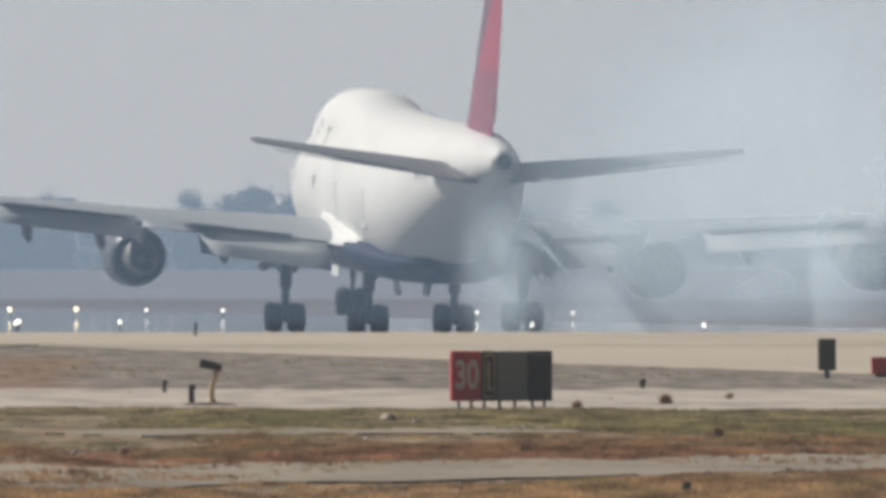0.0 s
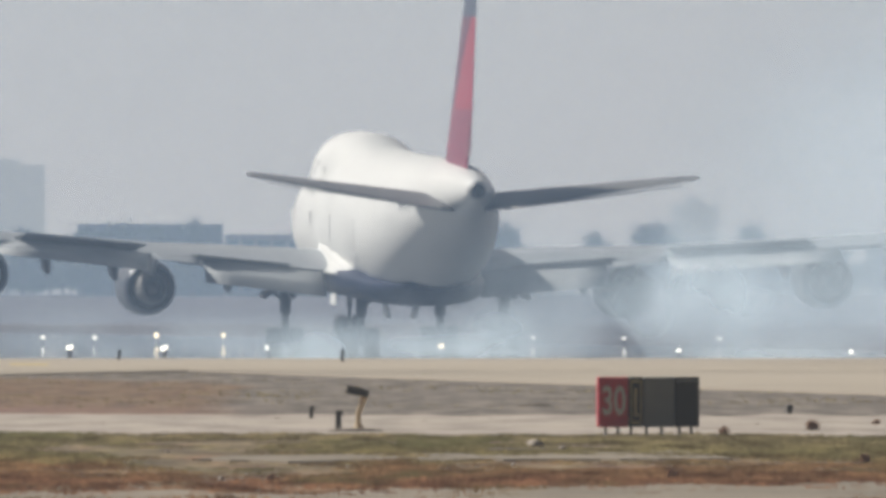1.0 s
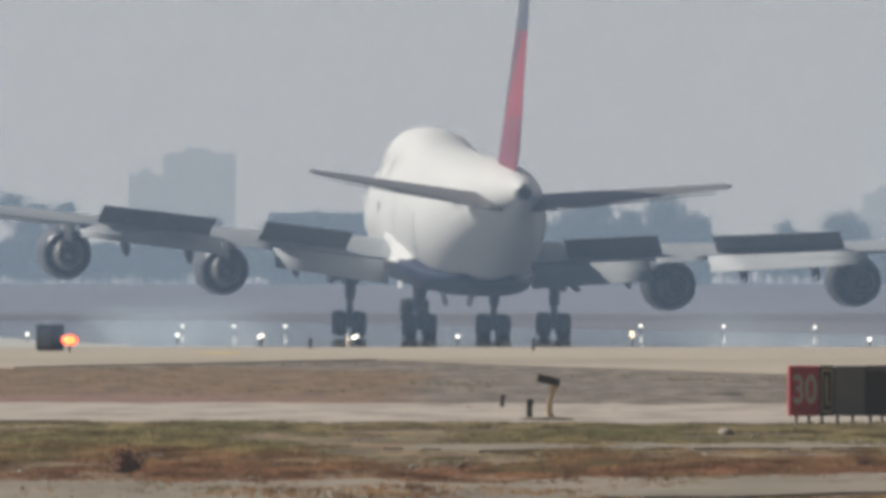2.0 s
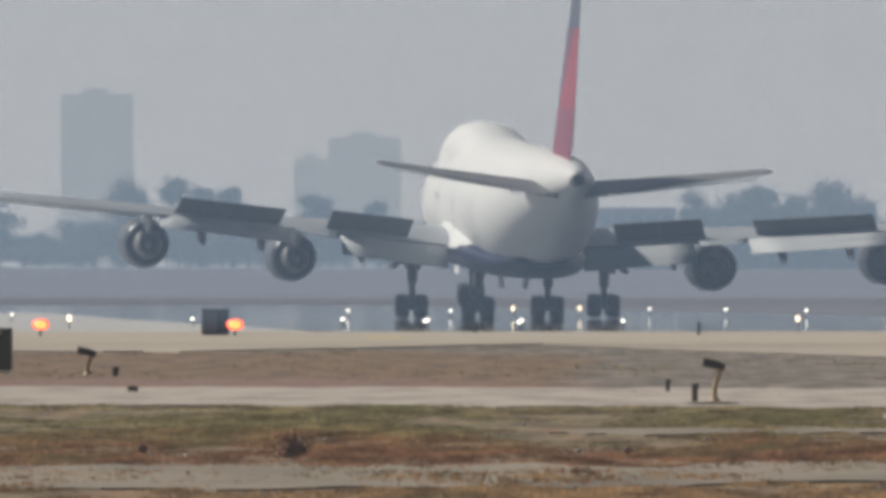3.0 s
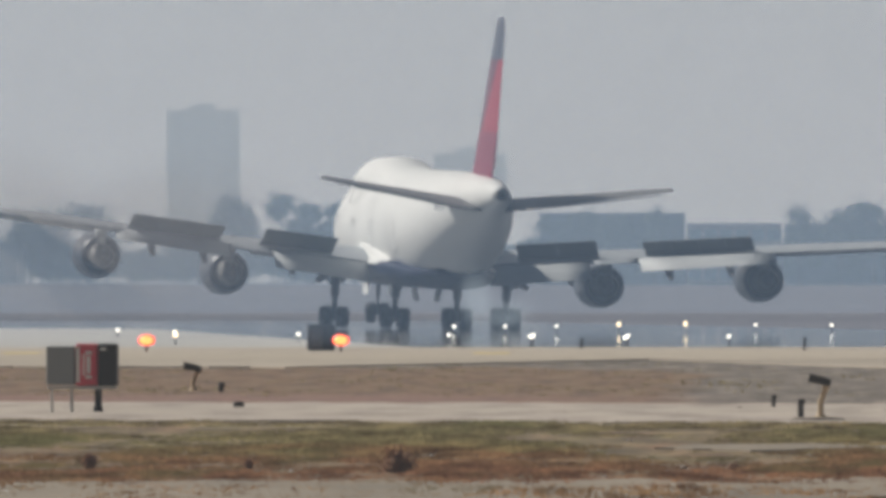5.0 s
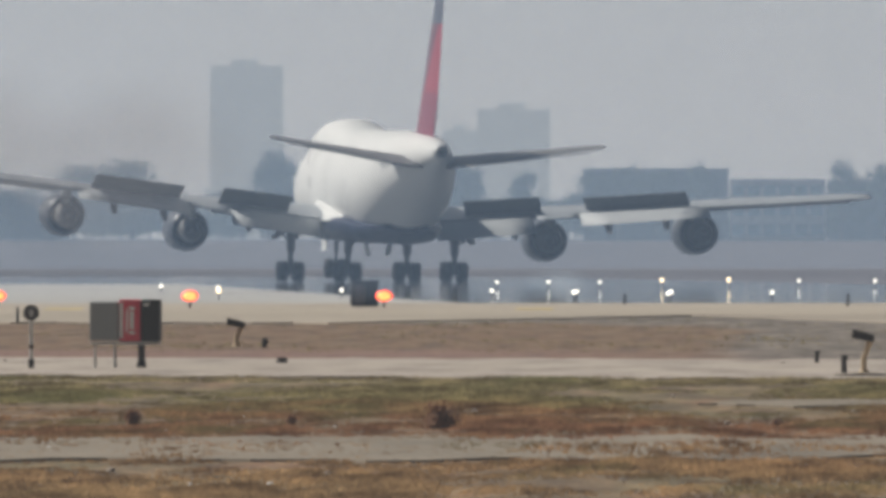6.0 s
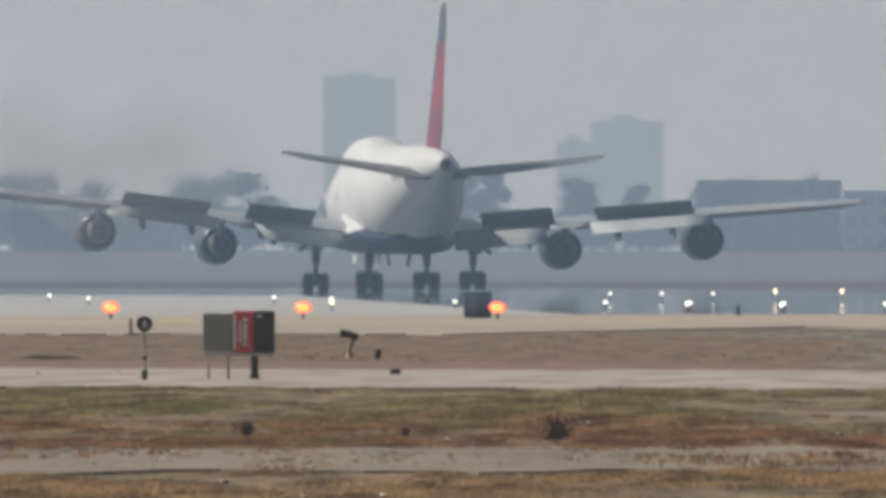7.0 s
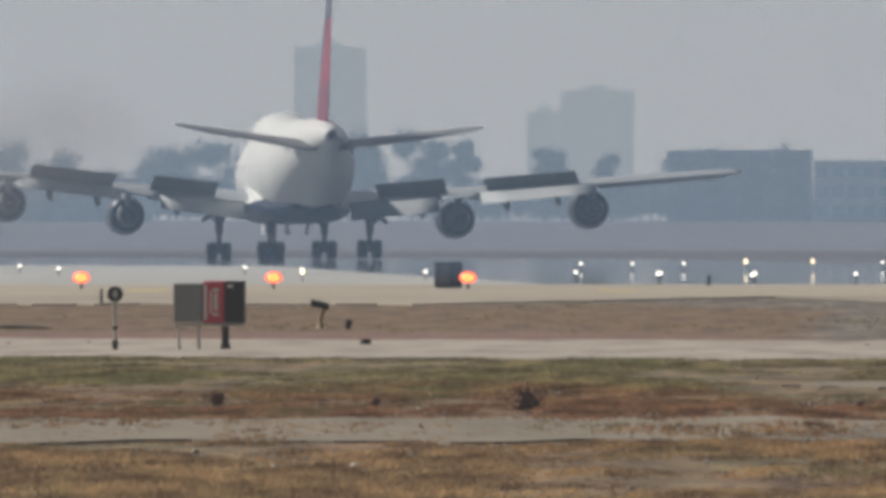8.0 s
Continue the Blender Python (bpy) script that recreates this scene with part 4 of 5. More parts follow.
            part("mast", bm, PALE_POST, first)
            v, q = revolve([(-0.1, 0.03), (-0.07, 0.075), (0, 0.1), (0.07, 0.075), (0.1, 0.03)], 16)
            lens = part("lens", bm_from(v, q), GLOW_WARM, first, "glowing warm lens", True)
            lens.location, lens.scale = (0, 0, 0.55), (1, 1, 1.5)
        else:
            copy_thing(first, m)


def build_small_fields():
    build_approach_light(0, 409, 0.78)
    build_approach_light(-1110, 506, 0.62)
    for b, d, h, r, label in ((-32, 407, 0.36, 0.06, "short dark marker post"), (-80, 440, 0.26, 0.045, "low dark marker stub"), (-1058, 500, 0.22, 0.07, "squat dark marker stub"), (-1028, 440, 0.1, 0.1, "flat dark stub in gravel"),
                              (766, 455, 0.2, 0.06, "low dark marker stub"), (842, 247, 0.13, 0.05, "short dark post in the dry grass"), (-25, 780, 0.5, 0.06, "thin dark post by the runway"), (-420, 800, 0.42, 0.07, "short dark post by the runway")):
        build_stub(b, d, h, r, DARK_CASE, label)
    at = place(1093, 496)
    cab = thing("sign_panel", pose(at.x, at.y, 0, 0, 0, 8), "olive grey upright panel on a thin post", "sign")
    bm = bmesh.new()
    box(bm, (-0.21, -0.04, 0.2), (0.21, 0.08, 0.95), bevel=0.02)
    part("panel", bm, OLIVE, cab)
    bm = bmesh.new()
    tube(bm, (0, 0.02, -0.02), (0, 0.02, 0.22), 0.08, 0.06)
    part("post", bm, STRUT, cab)
    at = place(1190, 500)
    cab = thing("red_marker_box", pose(at.x, at.y, 0), "low red marker box in the grass", "marker")
    bm = bmesh.new()
    box(bm, (-0.25, -0.1, 0.1), (0.3, 0.2, 0.5), bevel=0.02)
    part("box", bm, RED_PAINT, cab)
    bm = bmesh.new()
    box(bm, (-0.15, 0.0, -0.02), (0.2, 0.1, 0.11))
    part("foot", bm, STRUT, cab)


build_sign_wide()
build_sign_small()
build_disc_marker()
build_lights()
build_small_fields()


# ------------------------------------------------------------------ the distance
def build_tower(bearing0, bearing1, distance, height, storeys, bays, name="office_tower", label="far concrete and glass office tower with haze tint in its colours", depth=16, materials=None):
    a, b = place(bearing0, distance), place(bearing1, distance)
    w = b.x - a.x
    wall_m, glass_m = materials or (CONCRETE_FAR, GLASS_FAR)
    house = thing(name, pose((a.x + b.x) / 2, distance + depth / 2, far_level(distance)), label, "building")
    height -= far_level(distance) + 0.5
    bm = bmesh.new()
    box(bm, (-w / 2, -depth / 2, -0.5), (w / 2, depth / 2, height))
    wall = part("wall", bm, wall_m, house)
    bm = bmesh.new()
    box(bm, (-w / 2 - 0.05, -depth / 2 - 0.05, height), (w / 2 + 0.05, depth / 2 + 0.05, height + 0.3))
    roof = part("roof", bm, wall_m, house)
    if name == "office_tower":
        bm = bmesh.new()
        box(bm, (-w * 0.2, -depth * 0.2, height + 0.4), (w * 0.15, depth * 0.2, height + 1.6))
        part("plant_room", bm, wall_m, roof)
    sh = height / storeys
    pane = bmesh.new()
    bw = w / bays
    box(pane, (-bw * 0.38, -0.12, -sh * 0.28), (bw * 0.38, 0.05, sh * 0.28))
    me = None
    for k in range(storeys):
        for i in range(bays):
            if me is None:
                ob = part("window", pane, glass_m, wall)
                me = ob.data
            else:
                ob = part("window", me, None, wall)
            ob.location = (-w / 2 + (i + 0.5) * bw, -depth / 2, (k + 0.55) * sh)


def tree_mesh(seed, height, spread):
    rnd = random.Random(seed)
    bm = bmesh.new()
    tube(bm, (0, 0, -0.3), (0, 0, height * 0.45), height * 0.03, height * 0.018, 8)
    limbs = []
    for k in range(9):
        a = rnd.uniform(0, 6.28)
        z0 = height * rnd.uniform(0.12, 0.45)
        end = Vector((math.cos(a) * spread * rnd.uniform(0.35, 0.85), math.sin(a) * spread * rnd.uniform(0.35, 0.85), height * rnd.uniform(0.22, 0.9)))
        tube(bm, (0, 0, z0), end, height * 0.012, height * 0.004, 5)
        limbs.append(end)
    verts, faces = [], []
    for end in limbs + [Vector((0, 0, height * 0.85))]:
        for _ in range(300):
            c = end + Vector((rnd.gauss(0, 1), rnd.gauss(0, 1), rnd.gauss(0, 0.75))) * spread * 0.24
            if c.z < height * 0.03:
                continue
            s = height * rnd.uniform(0.016, 0.034)
            n = Vector((rnd.gauss(0, 1), rnd.gauss(0, 1), rnd.gauss(0, 1))).normalized()
            u = n.orthogonal().normalized() * s
            v = n.cross(u).normalized() * s * 0.8
            k = len(verts)
            verts += [c - u, c + v + n * s * 0.3, c + u, c - v + n * s * 0.3]
            faces.append((k, k + 1, k + 2, k + 3))
    return bm, mesh_of("crown", verts, faces, LEAVES)


def build_trees():
    kinds = []
    for s in range(5):
        h = 9.0
        bm, crown = tree_mesh(s, h, (2.6, 3.6, 4.2, 1.7, 3.0)[s])
        tree = thing("tree", pose(0, 3000 + s, 0), "hazy dark green tree beyond the airfield", "tree", "far trees")
        part("trunk", bm, BARK, tree)
        part("crown", crown, None, tree)
        kinds.append(tree)
    rnd = random.Random(5)
    used = set()
    # tall trees that stand out above the belt
    for b, d, k, wide, tall in ((-35, 2462, 1, 0.8, 1.3), (40, 2458, 2, 0.7, 1.22), (98, 2466, 0, 1.0, 1.36), (150, 2455, 4, 0.9, 1.25), (214, 2463, 2, 0.75, 1.38), (270, 2459, 1, 0.8, 1.2), (-485, 2420, 4, 0.8, 1.15), (-430, 2424, 0, 0.9, 1.22), (-365, 2418, 2, 0.7, 1.12), (-290, 2426, 1, 0.8, 1.24), (-1045, 2460, 2, 0.55, 1.4), (-1012, 2480, 1, 0.6, 1.3), (-850, 2440, 3, 1.1, 1.4), (-712, 2470, 3, 1.3, 1.3), (-590, 2450, 3, 1.0, 1.2), (-1375, 2500, 2, 0.8, 1.25),
                                (-1290, 2520, 4, 1.3, 1.35), (-945, 2490, 4, 0.8, 1.5), (-895, 2470, 0, 0.8, 1.35), (-1560, 2510, 1, 1.2, 1.2), (-1700, 2490, 2, 1.0, 1.3), (420, 2480, 1, 0.8, 1.1), (530, 2500, 2, 0.8, 1.2), (700, 2470, 4, 0.9, 1.2)):
        at = place(b, d)
        m = pose(at.x, at.y, far_level(d), 0, 0, b % 360)
        if k not in used:
            used.add(k)
            ob = kinds[k]
            ob.matrix_basis = m
        else:
            ob = copy_thing(kinds[k], m)
        ob.scale = (wide, wide, tall - 0.27)
    for i in range(210):
        b = -2150 + i * 18 + rnd.uniform(-14, 14)
        d = rnd.uniform(2500, 3500)
        k = rnd.randrange(5)
        lift = 0.75 + 0.5 * noise.noise((b * 0.006, 1, 0)) + rnd.uniform(-0.12, 0.2)
        at = place(b, d)
        m = pose(at.x, at.y, far_level(d), 0, 0, rnd.uniform(0, 360))
        sc = max(0.45, lift)
        if k not in used:
            used.add(k)
            ob = kinds[k]
            ob.matrix_basis = m
        else:
            ob = copy_thing(kinds[k], m)
        ob.scale = (sc * 1.1, sc * 1.1, max(0.3, sc - 0.25))


def curtain(name, distance, material, half, top, label):
    verts, faces = [], []
    n = 24
    for i in range(n + 1):
        a = -half + 2 * half * i / n
        for z in (0.0, top * 0.1, top * 0.3, top):
            verts.append((math.sin(a) * distance, math.cos(a) * distance, z))
    for i in range(n):
        for k in range(3):
            faces.append((i * 4 + k, i * 4 + k + 1, (i + 1) * 4 + k + 1, (i + 1) * 4 + k))
    ob = part(name, mesh_of(name, verts, faces, material, True), None)
    return tagged(ob, label, "haze", kind="stuff")


def build_distance():
    # far towers wear the haze tint in their wall and window colours
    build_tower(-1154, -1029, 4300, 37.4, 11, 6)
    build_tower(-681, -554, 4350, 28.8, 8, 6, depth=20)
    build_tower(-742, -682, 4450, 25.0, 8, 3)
    build_tower(-494, -239, 2450, 10.6, 1, 3, "hangar", "dark flat-roofed hangar beyond the airfield", 30, (WALL_DARK, HANGAR_DOOR))
    build_tower(-233, -66, 2380, 9.2, 3, 6, "terminal_building", "pale low building beyond the airfield", 20, (WALL_PALE, GLASS_FAR))
    build_tower(-60, 290, 2500, 9.4, 1, 3, "hangar", "dark flat-roofed hangar beyond the airfield", 30, (WALL_DARK, HANGAR_DOOR))
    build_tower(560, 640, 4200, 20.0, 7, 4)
    build_tower(-1700, -1420, 2550, 7.4, 1, 3, "hangar", "dark flat-roofed hangar beyond the airfield", 30, (WALL_DARK, HANGAR_DOOR))
    build_trees()
    # added sheets, each tinted to stand for the hazy air at its distance
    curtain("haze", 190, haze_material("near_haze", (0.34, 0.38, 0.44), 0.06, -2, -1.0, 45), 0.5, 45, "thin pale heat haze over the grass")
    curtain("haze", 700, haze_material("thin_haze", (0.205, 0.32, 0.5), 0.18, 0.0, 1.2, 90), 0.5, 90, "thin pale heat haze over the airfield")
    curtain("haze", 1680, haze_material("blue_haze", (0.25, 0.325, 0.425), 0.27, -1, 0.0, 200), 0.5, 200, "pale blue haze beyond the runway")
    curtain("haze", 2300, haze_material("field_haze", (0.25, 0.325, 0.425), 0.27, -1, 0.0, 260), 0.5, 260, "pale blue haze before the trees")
    curtain("haze", 3650, haze_material("far_haze", (0.375, 0.368, 0.345), 0.65, -1, 0.0, 420), 0.5, 420, "pale grey haze before the city")
    sheet = curtain("backdrop", 4900, backdrop_material(), 0.6, 1200, "plain pale grey hazy sky low over the horizon")
    tagged(sheet, "", "sky", kind="structure")


build_distance()


# ------------------------------------------------------------------ grass, stones and scrub
def tufts(name, count, y0, y1, b0, b1, low, high, label, seed, line=None):
    """Clumps of thin blades, thicker where the sward is good."""
    rnd = np.random.RandomState(seed)
    verts, faces = [], []
    made = 0
    while made < count:
        y = rnd.uniform(y0, y1)
        x = rnd.uniform(b0, b1) / FOCAL * y
        if line:
            y = float(np.interp(x, *line)) + rnd.uniform(-14, 1.5)
        if not line and np.interp(x, (-40, -2, 9, 24), (252, 252, 276, 282)) < y < np.interp(x, (-40, -2, 8, 24), (279, 277, 295, 296)) and rnd.uniform() < 0.72:
            continue         # the rut is worn nearly bare
        patch = noise.noise((x * 0.22, y * 0.035, seed)) + 0.5 * noise.noise((x * 0.9, y * 0.12, seed + 3))
        if patch < rnd.uniform(-0.55, 0.25):
            continue
        h = (low + (high - low) * max(0.0, min(1.0, 0.4 + patch))) * rnd.uniform(0.6, 1.3)
        for _ in range(5):
            a = rnd.uniform(0, 6.283)
            r = rnd.uniform(0, 0.07)
            cx, cy = x + math.cos(a) * r, y + math.sin(a) * r
            w = rnd.uniform(0.012, 0.03)
            lx, ly = rnd.uniform(-0.06, 0.06), rnd.uniform(-0.05, 0.05)
            k = len(verts)
            verts += [(cx - w, cy, -0.03), (cx + w, cy + 0.01, -0.03), (cx + lx, cy + ly, h * rnd.uniform(0.6, 1.0))]
            faces.append((k, k + 1, k + 2))
        made += 1
    ob = part(name, mesh_of(name, verts, faces, TUFTS), None)
    tagged(ob, label, "grass", kind="stuff")


def build_shrub(bearing, distance, size, seed):
    rnd = random.Random(seed)
    at = place(bearing, distance)
    ob = thing("shrub", pose(at.x, at.y, 0), "small dry brown shrub in the grass", "shrub", "dry shrubs")
    bm = bmesh.new()
    for _ in range(9):
        tube(bm, (0, 0, -0.02), (rnd.uniform(-0.4, 0.4) * size, rnd.uniform(-0.3, 0.3) * size, size * rnd.uniform(0.6, 1.0)), 0.012, 0.004, 4)
    part("stems", bm, BARK, ob)
    verts, faces = [], []
    for _ in range(620):
        c = Vector((rnd.gauss(0, 0.28), rnd.gauss(0, 0.2), abs(rnd.gauss(0.5, 0.26)))) * size
        n = Vector((rnd.gauss(0, 1), rnd.gauss(0, 1), rnd.gauss(0, 1))).normalized()
        u = n.orthogonal().normalized() * size * 0.1
        v = n.cross(u).normalized() * size * 0.07
        k = len(verts)
        verts += [c - u, c + v, c + u, c - v]
        faces.append((k, k + 1, k + 2, k + 3))
    part("leaves", mesh_of("leaves", verts, faces, DRY_LEAVES), None, ob)


def build_stone(bearing, distance, size, seed, material, label, flat=0.6):
    rnd = random.Random(seed)
    at = place(bearing, distance)
    bm = bmesh.new()
    bmesh.ops.create_icosphere(bm, subdivisions=2, radius=1)
    for v in bm.verts:
        v.co *= 1 + 0.35 * noise.noise(v.co * 1.4 + Vector((seed, 0, 0)))
        v.co = Vector((v.co.x * size, v.co.y * size * 0.8, v.co.z * size * flat))
    ob = part("stone" if flat > 0.3 else "dark_mound", bm, material, None, "", True)
    ob.matrix_basis = pose(at.x, at.y, size * flat * 0.4, 0, 0, rnd.uniform(0, 360) if flat > 0.3 else 0)
    tagged(ob, label, "stone" if flat > 0.3 else "mound", "scattered stones" if flat > 0.3 else "")


def build_scrub():
    tufts("grass_tufts", 62000, 193, 386, -2000, 1350, 0.02, 0.11, "sparse dry grass tufts in straw and olive", 4)
    tufts("verge_tufts", 5000, 400, 400.1, -2000, 1350, 0.02, 0.08, "dry grass along the edge of the gravel", 6, ((-60, -17, 0, 60), (410, 402, 392, 375)))
    tufts("infield_tufts", 5000, 480, 690, -2000, 1350, 0.02, 0.09, "thin dry weeds on grey dirt", 9)
    build_shrub(-745, 292, 0.32, 1)
    for k, (b, d, size) in enumerate(((-1010, 300, 0.12), (-150, 296, 0.11), (560, 300, 0.14), (900, 330, 0.13))):
        build_shrub(b, d, size, 20 + k)
    build_shrub(-1290, 300, 0.2, 2)
    build_shrub(807, 403, 0.2, 3)
    build_shrub(920, 420, 0.12, 4)
    build_shrub(650, 392, 0.15, 5)
    for k, (b, d, size) in enumerate(((317, 363, 0.16), (365, 356, 0.08), (-855, 330, 0.06), (-335, 350, 0.05), (-1180, 268, 0.06), (-900, 250, 0.05), (-560, 255, 0.07), (-1330, 240, 0.06), (-240, 300, 0.06), (520, 340, 0.06), (-1500, 310, 0.05), (120, 430, 0.07), (-140, 438, 0.08))):
        build_stone(b, d, size, k, PALE_DIRT, "small pale stone in the dry grass")
    rnd = random.Random(77)
    for k in range(34):
        b, d = rnd.uniform(-1900, 1250), rnd.uniform(396, 450)
        pale = rnd.random() < 0.5
        build_stone(b, d, rnd.uniform(0.025, 0.075), 50 + k, PALE_DIRT if pale else INFIELD_DARK, "small pale stone on gravel" if pale else "dark clod of earth on gravel", rnd.uniform(0.4, 0.7))
    for k in range(44):
        b, d = rnd.uniform(-1900, 1250), rnd.uniform(205, 340)
        build_stone(b, d, rnd.uniform(0.02, 0.05), 90 + k, SIGN_WHITE if k % 3 == 0 else PALE_DIRT, "small pale stone in the dry grass")
    build_stone(0, 400, 0.5, 31, INFIELD_DARK, "low dark mound of earth round a lamp foot", 0.12)
    build_stone(290, 352, 0.75, 32, INFIELD_DARK, "flat dark ridge on the ground, earth and shade", 0.07)
    build_stone(317, 489, 0.4, 33, INFIELD_DARK, "flat dark ridge on the ground, earth and shade", 0.12)
    build_stone(-1640, 502, 0.8, 34, INFIELD_DARK, "flat dark ridge on the ground, earth and shade", 0.1)
    # flat dark lump in place of the wide sign's cast shadow
    build_stone(640, 383, 0.6, 35, INFIELD_DARK, "flat dark ridge on the ground, earth and shade", 0.07)


build_scrub()


# ------------------------------------------------------------------ tyre smoke and exhaust
def puff_mesh(name, material, seed):
    """A thin bulging sheet of smoke, one unit in radius."""
    verts, faces = [], []
    rings, sides = 9, 24
    verts.append((0, -0.14, 0))
    for k in range(1, rings + 1):
        r = k / rings
        for i in range(sides):
            a = 2 * math.pi * i / sides
            x, z = r * math.cos(a), r * math.sin(a)
            verts.append((x, -0.14 * (1 - r * r) + 0.04 * noise.noise((x * 1.7, z * 1.7, seed)), z))
    for i in range(sides):
        faces.append((0, 1 + (i + 1) % sides, 1 + i))
    for k in range(rings - 1):
        for i in range(sides):
            j = (i + 1) % sides
            a, b = 1 + k * sides, 1 + (k + 1) * sides
            faces.append((a + i, a + j, b + j, b + i))
    return mesh_of(name, verts, faces, material, True)


SMOKE = veil("tyre_smoke", (0.46, 0.545, 0.61), 0.8, 1.0, 1.1, (0.18, 0.78), (1, 0, 1))
THIN_SMOKE = veil("thin_tyre_smoke", (0.44, 0.525, 0.595), 0.52, 1.0, 0.9, (0.15, 0.8), (1, 0, 1))
EXHAUST = veil("brown_exhaust", (0.21, 0.18, 0.155), 0.42, 1.0, 0.9, (0.1, 0.8), (1, 0, 1))
SMOKE_SHAPES = {id(m): [puff_mesh("smoke_puff", m, s) for s in range(3)] for m in (SMOKE, THIN_SMOKE, EXHAUST)}
# material, bearing, distance, height, half width, half height, when it rises, how long it hangs, drift to the side
PUFFS = (
    (SMOKE, 1010, 926, 3, 7.5, 4.5, -1, 9, 0.5), (SMOKE, 1150, 914, 5, 8, 6, -1, 9, 0.5), (THIN_SMOKE, 900, 886, 9, 12, 7, -1, 9, 0.5),
    (THIN_SMOKE, 700, 944, 3.15, 6.5, 5.5, -1, 0.7, 0.5),
    (SMOKE, 590, 942, 1.95, 3.2, 4.6, -1, 1.6, 1.5), (SMOKE, 760, 938, 0.95, 6, 3.2, -1, 0.7, 0.5), (THIN_SMOKE, 980, 944, 1.75, 8, 4.5, -1, 9, 0.5), (SMOKE, 520, 946, 3.15, 1.9, 4.4, -1, 1.6, 1.5),
    (SMOKE, 470, 1045, 1.55, 3.5, 4, 0.2, 1.35, 2.2), (THIN_SMOKE, 900, 900, 8, 13, 9, -1, 9, 0.5), (THIN_SMOKE, 1150, 872, 11, 15, 11, -1, 9, 0.5), (SMOKE, 505, 936, 2.5, 2.6, 5.5, -1, 0.2, 1.5), (SMOKE, 690, 915, 3, 7, 5.5, -1, 0.6, 0.5), (SMOKE, 0, 986, 0.6, 4, 2.6, 0.15, 0.6, -1.5), (SMOKE, -90, 988, 0.6, 4, 2.4, 0.2, 0.6, -1.5), (THIN_SMOKE, 360, 985, 1.35, 3.6, 3.2, 0.3, 1.25, 2.2), (THIN_SMOKE, 300, 990, 2.75, 5.5, 4.6, 0.4, 1.15, 2.2),
    (SMOKE, 60, 985, 0.45, 5, 2, 0.15, 0.7, 0.4), (SMOKE, 200, 990, 0.55, 4.5, 2.3, 0.2, 0.8, 2.2), (THIN_SMOKE, -60, 990, 0.25, 4, 1.7, 0.3, 0.7, 0.4),
    (THIN_SMOKE, 250, 1015, 0.45, 3.4, 3, 0.6, 0.45, 2.2), (THIN_SMOKE, 160, 1030, 0.65, 5, 3, 0.7, 0.4, 2.2), (THIN_SMOKE, 330, 1032, 1.45, 7, 4, 0.7, 0.85, 2.2),
    (THIN_SMOKE, -260, 1035, 0.35, 5, 2, 0.6, 0.45, 0.5), (THIN_SMOKE, -470, 1045, 0.35, 6.5, 2.6, 0.7, 0.85, 0.4), (THIN_SMOKE, -470, 1060, 0.15, 6, 1.8, 0.9, 0.65, 0.4), (THIN_SMOKE, -640, 1075, 0.25, 7, 2.2, 1.1, 0.8, 0.4),
    (THIN_SMOKE, 240, 1060, 0.85, 6, 3.2, 1.1, 0.6, 2.2), (THIN_SMOKE, 480, 1030, 1.85, 8, 4, 0.8, 0.75, 2.2),
    (THIN_SMOKE, 760, 965, 3.75, 10, 5.5, -1, 0.9, 0.5), (THIN_SMOKE, 560, 985, 2.95, 8, 4.6, 0.1, 1.45, 2.2), (THIN_SMOKE, 650, 1000, 1.75, 9, 3.5, 0.3, 1.25, 2.2), (SMOKE, 110, 980, 0.05, 7, 1.6, 0.25, 0.75, 2.2), (THIN_SMOKE, -700, 1120, 0.15, 7, 1.7, 1.5, 0.6, 0.4), (THIN_SMOKE, -610, 1325, 1.45, 1.5, 2.7, 4.5, 0.8, 0.3), (THIN_SMOKE, -560, 1310, 0.45, 2.6, 1.3, 4.3, 1.4, 0.3),
)


def build_smoke():
    made = []
    for i, (m, b, d, z, w, h, when, stay, drift) in enumerate(PUFFS):
        ob = tagged(new("smoke_puff", SMOKE_SHAPES[id(m)][i % 3]), "thin pale blue-white tyre smoke over the runway", "smoke", "tyre smoke", "stuff")
        ob.scale = (w, min(w, h), h)
        made.append((ob, b, d, z, h, when, stay, drift))
    trail = []
    for i, (side, up, w, h) in enumerate(((-23.5, 6.0, 9.0, 7.0), (-17.5, 8.5, 9.5, 6.5), (-29.5, 8.8, 10.0, 7.0))):
        ob = tagged(new("exhaust_haze", SMOKE_SHAPES[id(EXHAUST)][i % 3]), "faint brown exhaust haze behind an engine", "smoke", "exhaust haze", "stuff")
        ob.scale = (w, 3, h)
        trail.append((ob, side, up, h))
    return made, trail


SMOKE_PUFFS, EXHAUST_TRAIL = build_smoke()


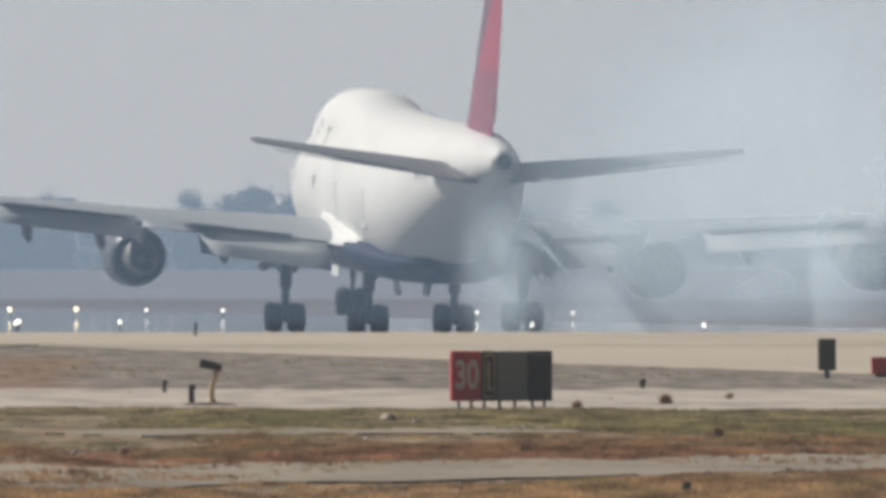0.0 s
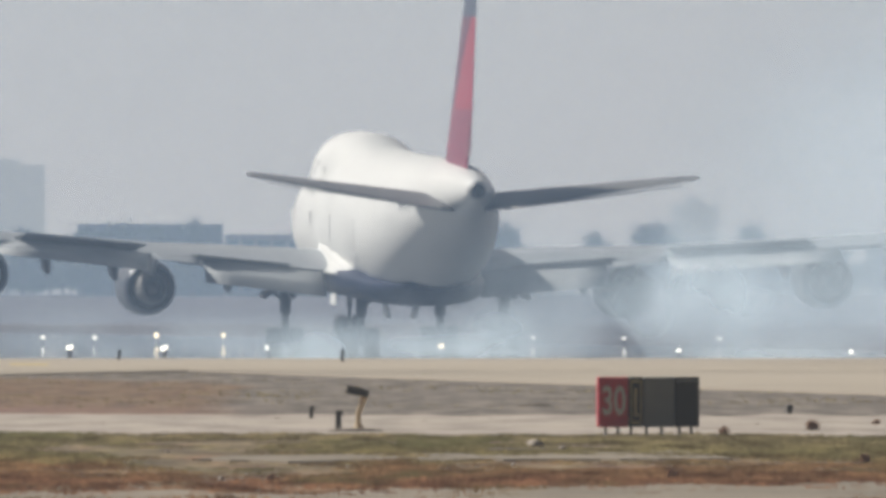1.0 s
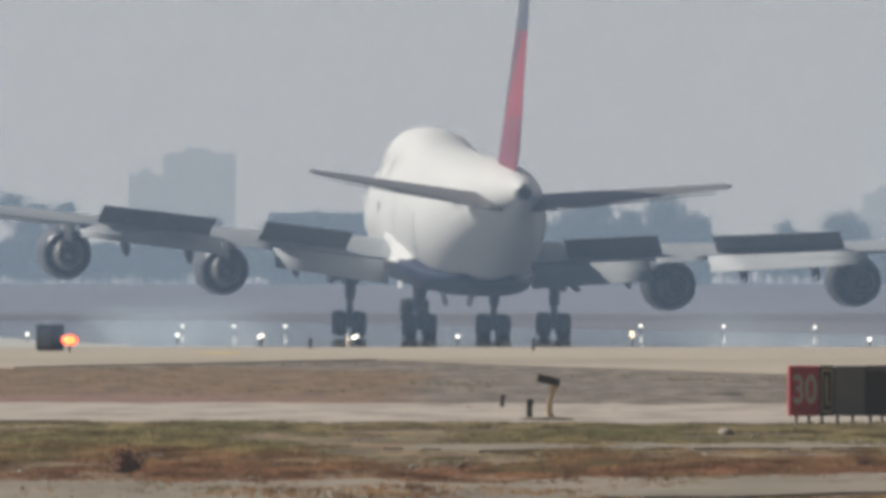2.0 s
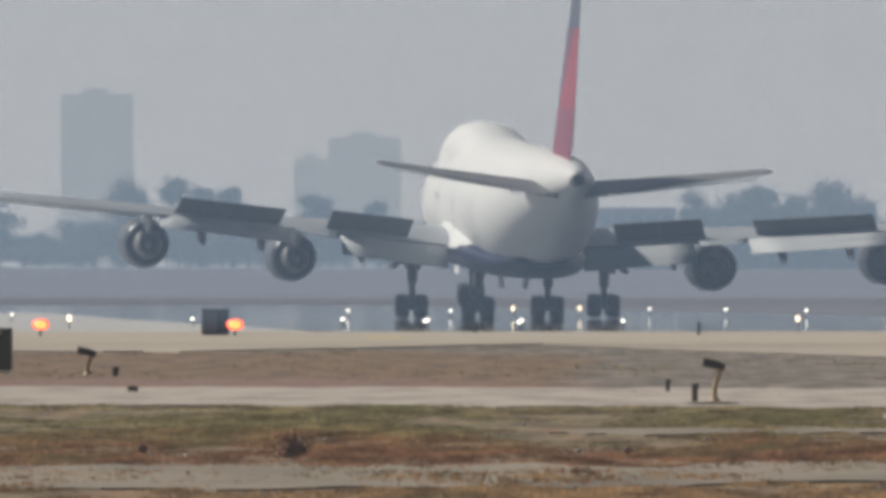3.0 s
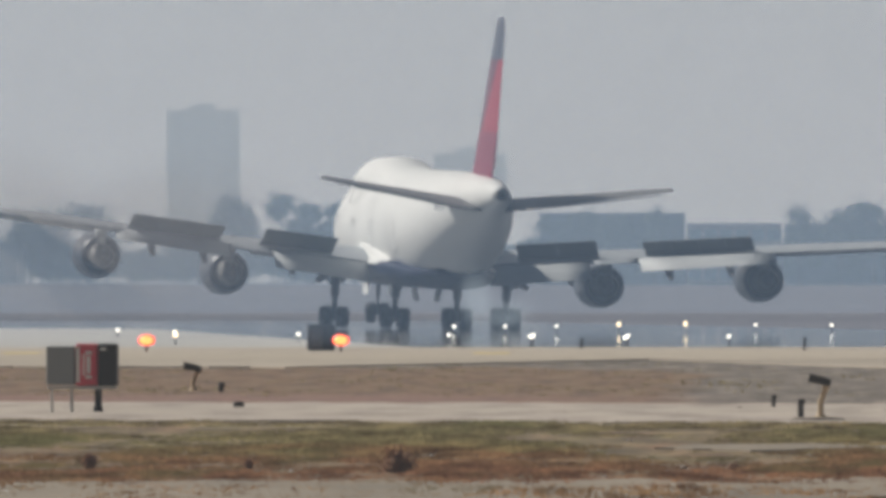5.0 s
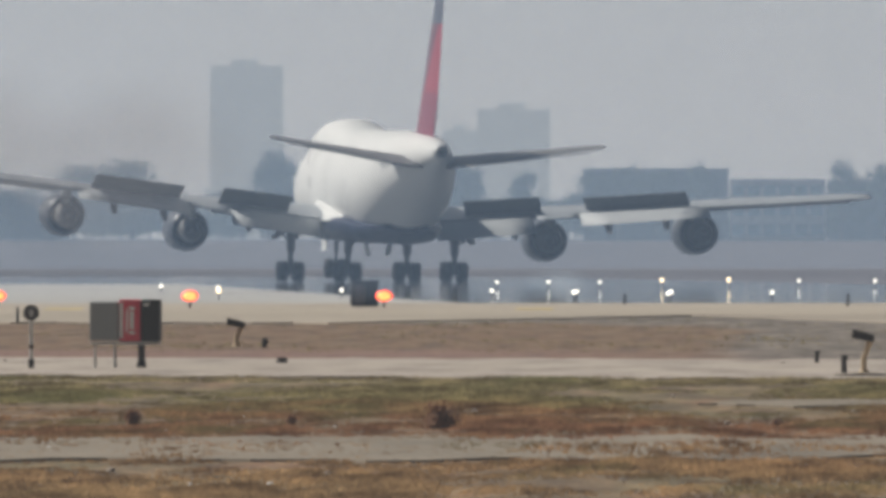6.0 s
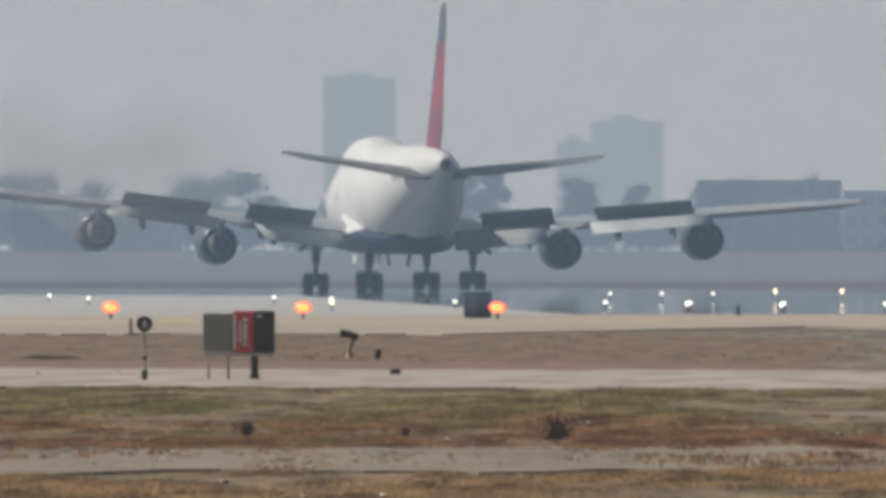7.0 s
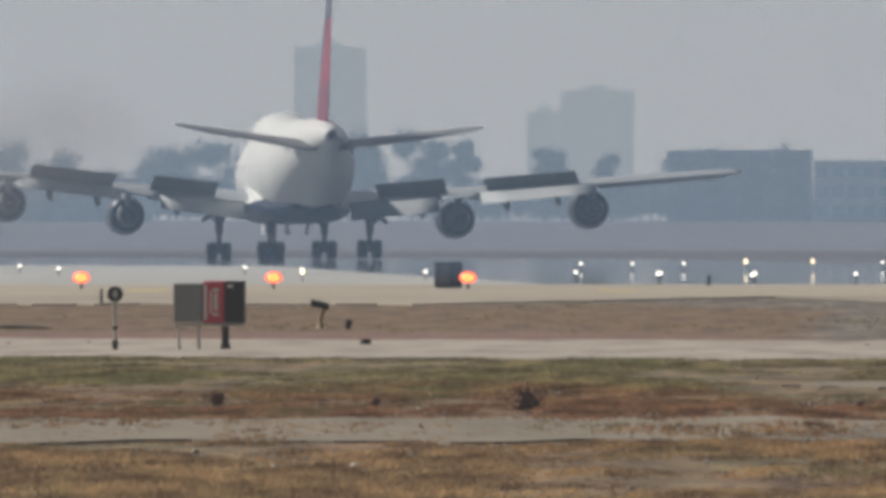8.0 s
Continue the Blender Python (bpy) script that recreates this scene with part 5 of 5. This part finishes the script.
# ------------------------------------------------------------------ everything that moves
# seconds, distance and offset of the tail, nose-up pitch, bank, heading
GEAR_ROWS = ((0, 943.3, 12.45, 1.73, 1.33, 5.72), (0.5, 988.0, 9.02, 1.17, -0.38, 5.74), (1, 1030.6, 5.37, 1.31, 0.43, 5.77), (1.5, 1069.2, 1.59, 1.59, 1.86, 5.62), (2, 1105.7, -1.94, 1.84, 1.99, 5.46), (2.2, 1120.3, -3.20, 1.78, 1.88, 5.60),
             (3.3, 1199.6, -10.05, 1.52, 1.27, 6.20), (3.5, 1213.8, -11.27, 1.41, 1.51, 6.34), (4, 1248.7, -14.26, 1.01, 1.58, 7.05), (4.5, 1283.0, -17.41, 0.72, 2.06, 7.67), (5, 1318.0, -20.75, 0.70, 2.10, 8.12), (5.2, 1331.9, -22.19, 0.67, 2.26, 8.10),
             (6.3, 1402.9, -31.01, 0.37, 1.37, 7.34), (6.5, 1415.8, -32.82, 0.29, 1.18, 7.10), (7, 1447.8, -36.94, 0.12, 0.81, 6.59), (7.5, 1479.4, -40.65, -0.05, 0.64, 6.09), (8, 1513.3, -44.56, -0.14, 0.64, 5.55))


def motions():
    rows = []
    for t, d, x, pitch, bank, turn in GEAR_ROWS:
        rows.append((t, pose(x - 33 * math.sin(radians(turn)), d + 35 * math.cos(radians(turn)), 0.1, pitch, bank, turn)))
    walk(AIRLINER, rows)
    for ob, rest, x in SPOILERS:
        late = 0.0 if x > 8.58 else 0.25
        walk(ob, [(t, rest @ pose(0, 0, 0, -a, 0, 0)) for t, a in ((0.0, 0), (0.7 + late, 0), (1.0 + late, 16), (1.5 + late, 44), (2.0 + late, 58), (8.0, 58))])
    for ob, b, d, z, h, when, stay, drift in SMOKE_PUFFS:
        at, under = place(b, d, z), place(b, d, -h * 1.5 - 1)
        if when < 0:
            rows = [(0.0, pose(*at))]
        else:
            rows = [(0.0, pose(*under))] + ([(when - 0.12, pose(*under))] if when > 0.14 else []) + [(when + 0.25, pose(*at))]
        gone = max(when, 0) + stay
        if gone < 7:
            rows += [(gone, pose(at.x + drift * stay, at.y, z * 1.05 + 0.1)), (gone + 0.9, pose(at.x + drift * (stay + 1.2), at.y, -h * 1.5 - 1)), (8.0, pose(at.x + drift * (stay + 2), at.y, -h * 1.5 - 1.2))]
        else:
            rows += [(8.0, pose(at.x + drift * 8, at.y, z + 0.8))]
        walk(ob, rows)
    for ob, side, up, h in EXHAUST_TRAIL:
        rows = []
        for t, d, x, pitch, bank, turn in GEAR_ROWS:
            lift = up if t > 5.1 else (up * 0.7 if t > 4.9 else -h * 2)
            rows.append((t, pose(x + side - 1.5, d + 16, lift)))
        walk(ob, rows)


motions()
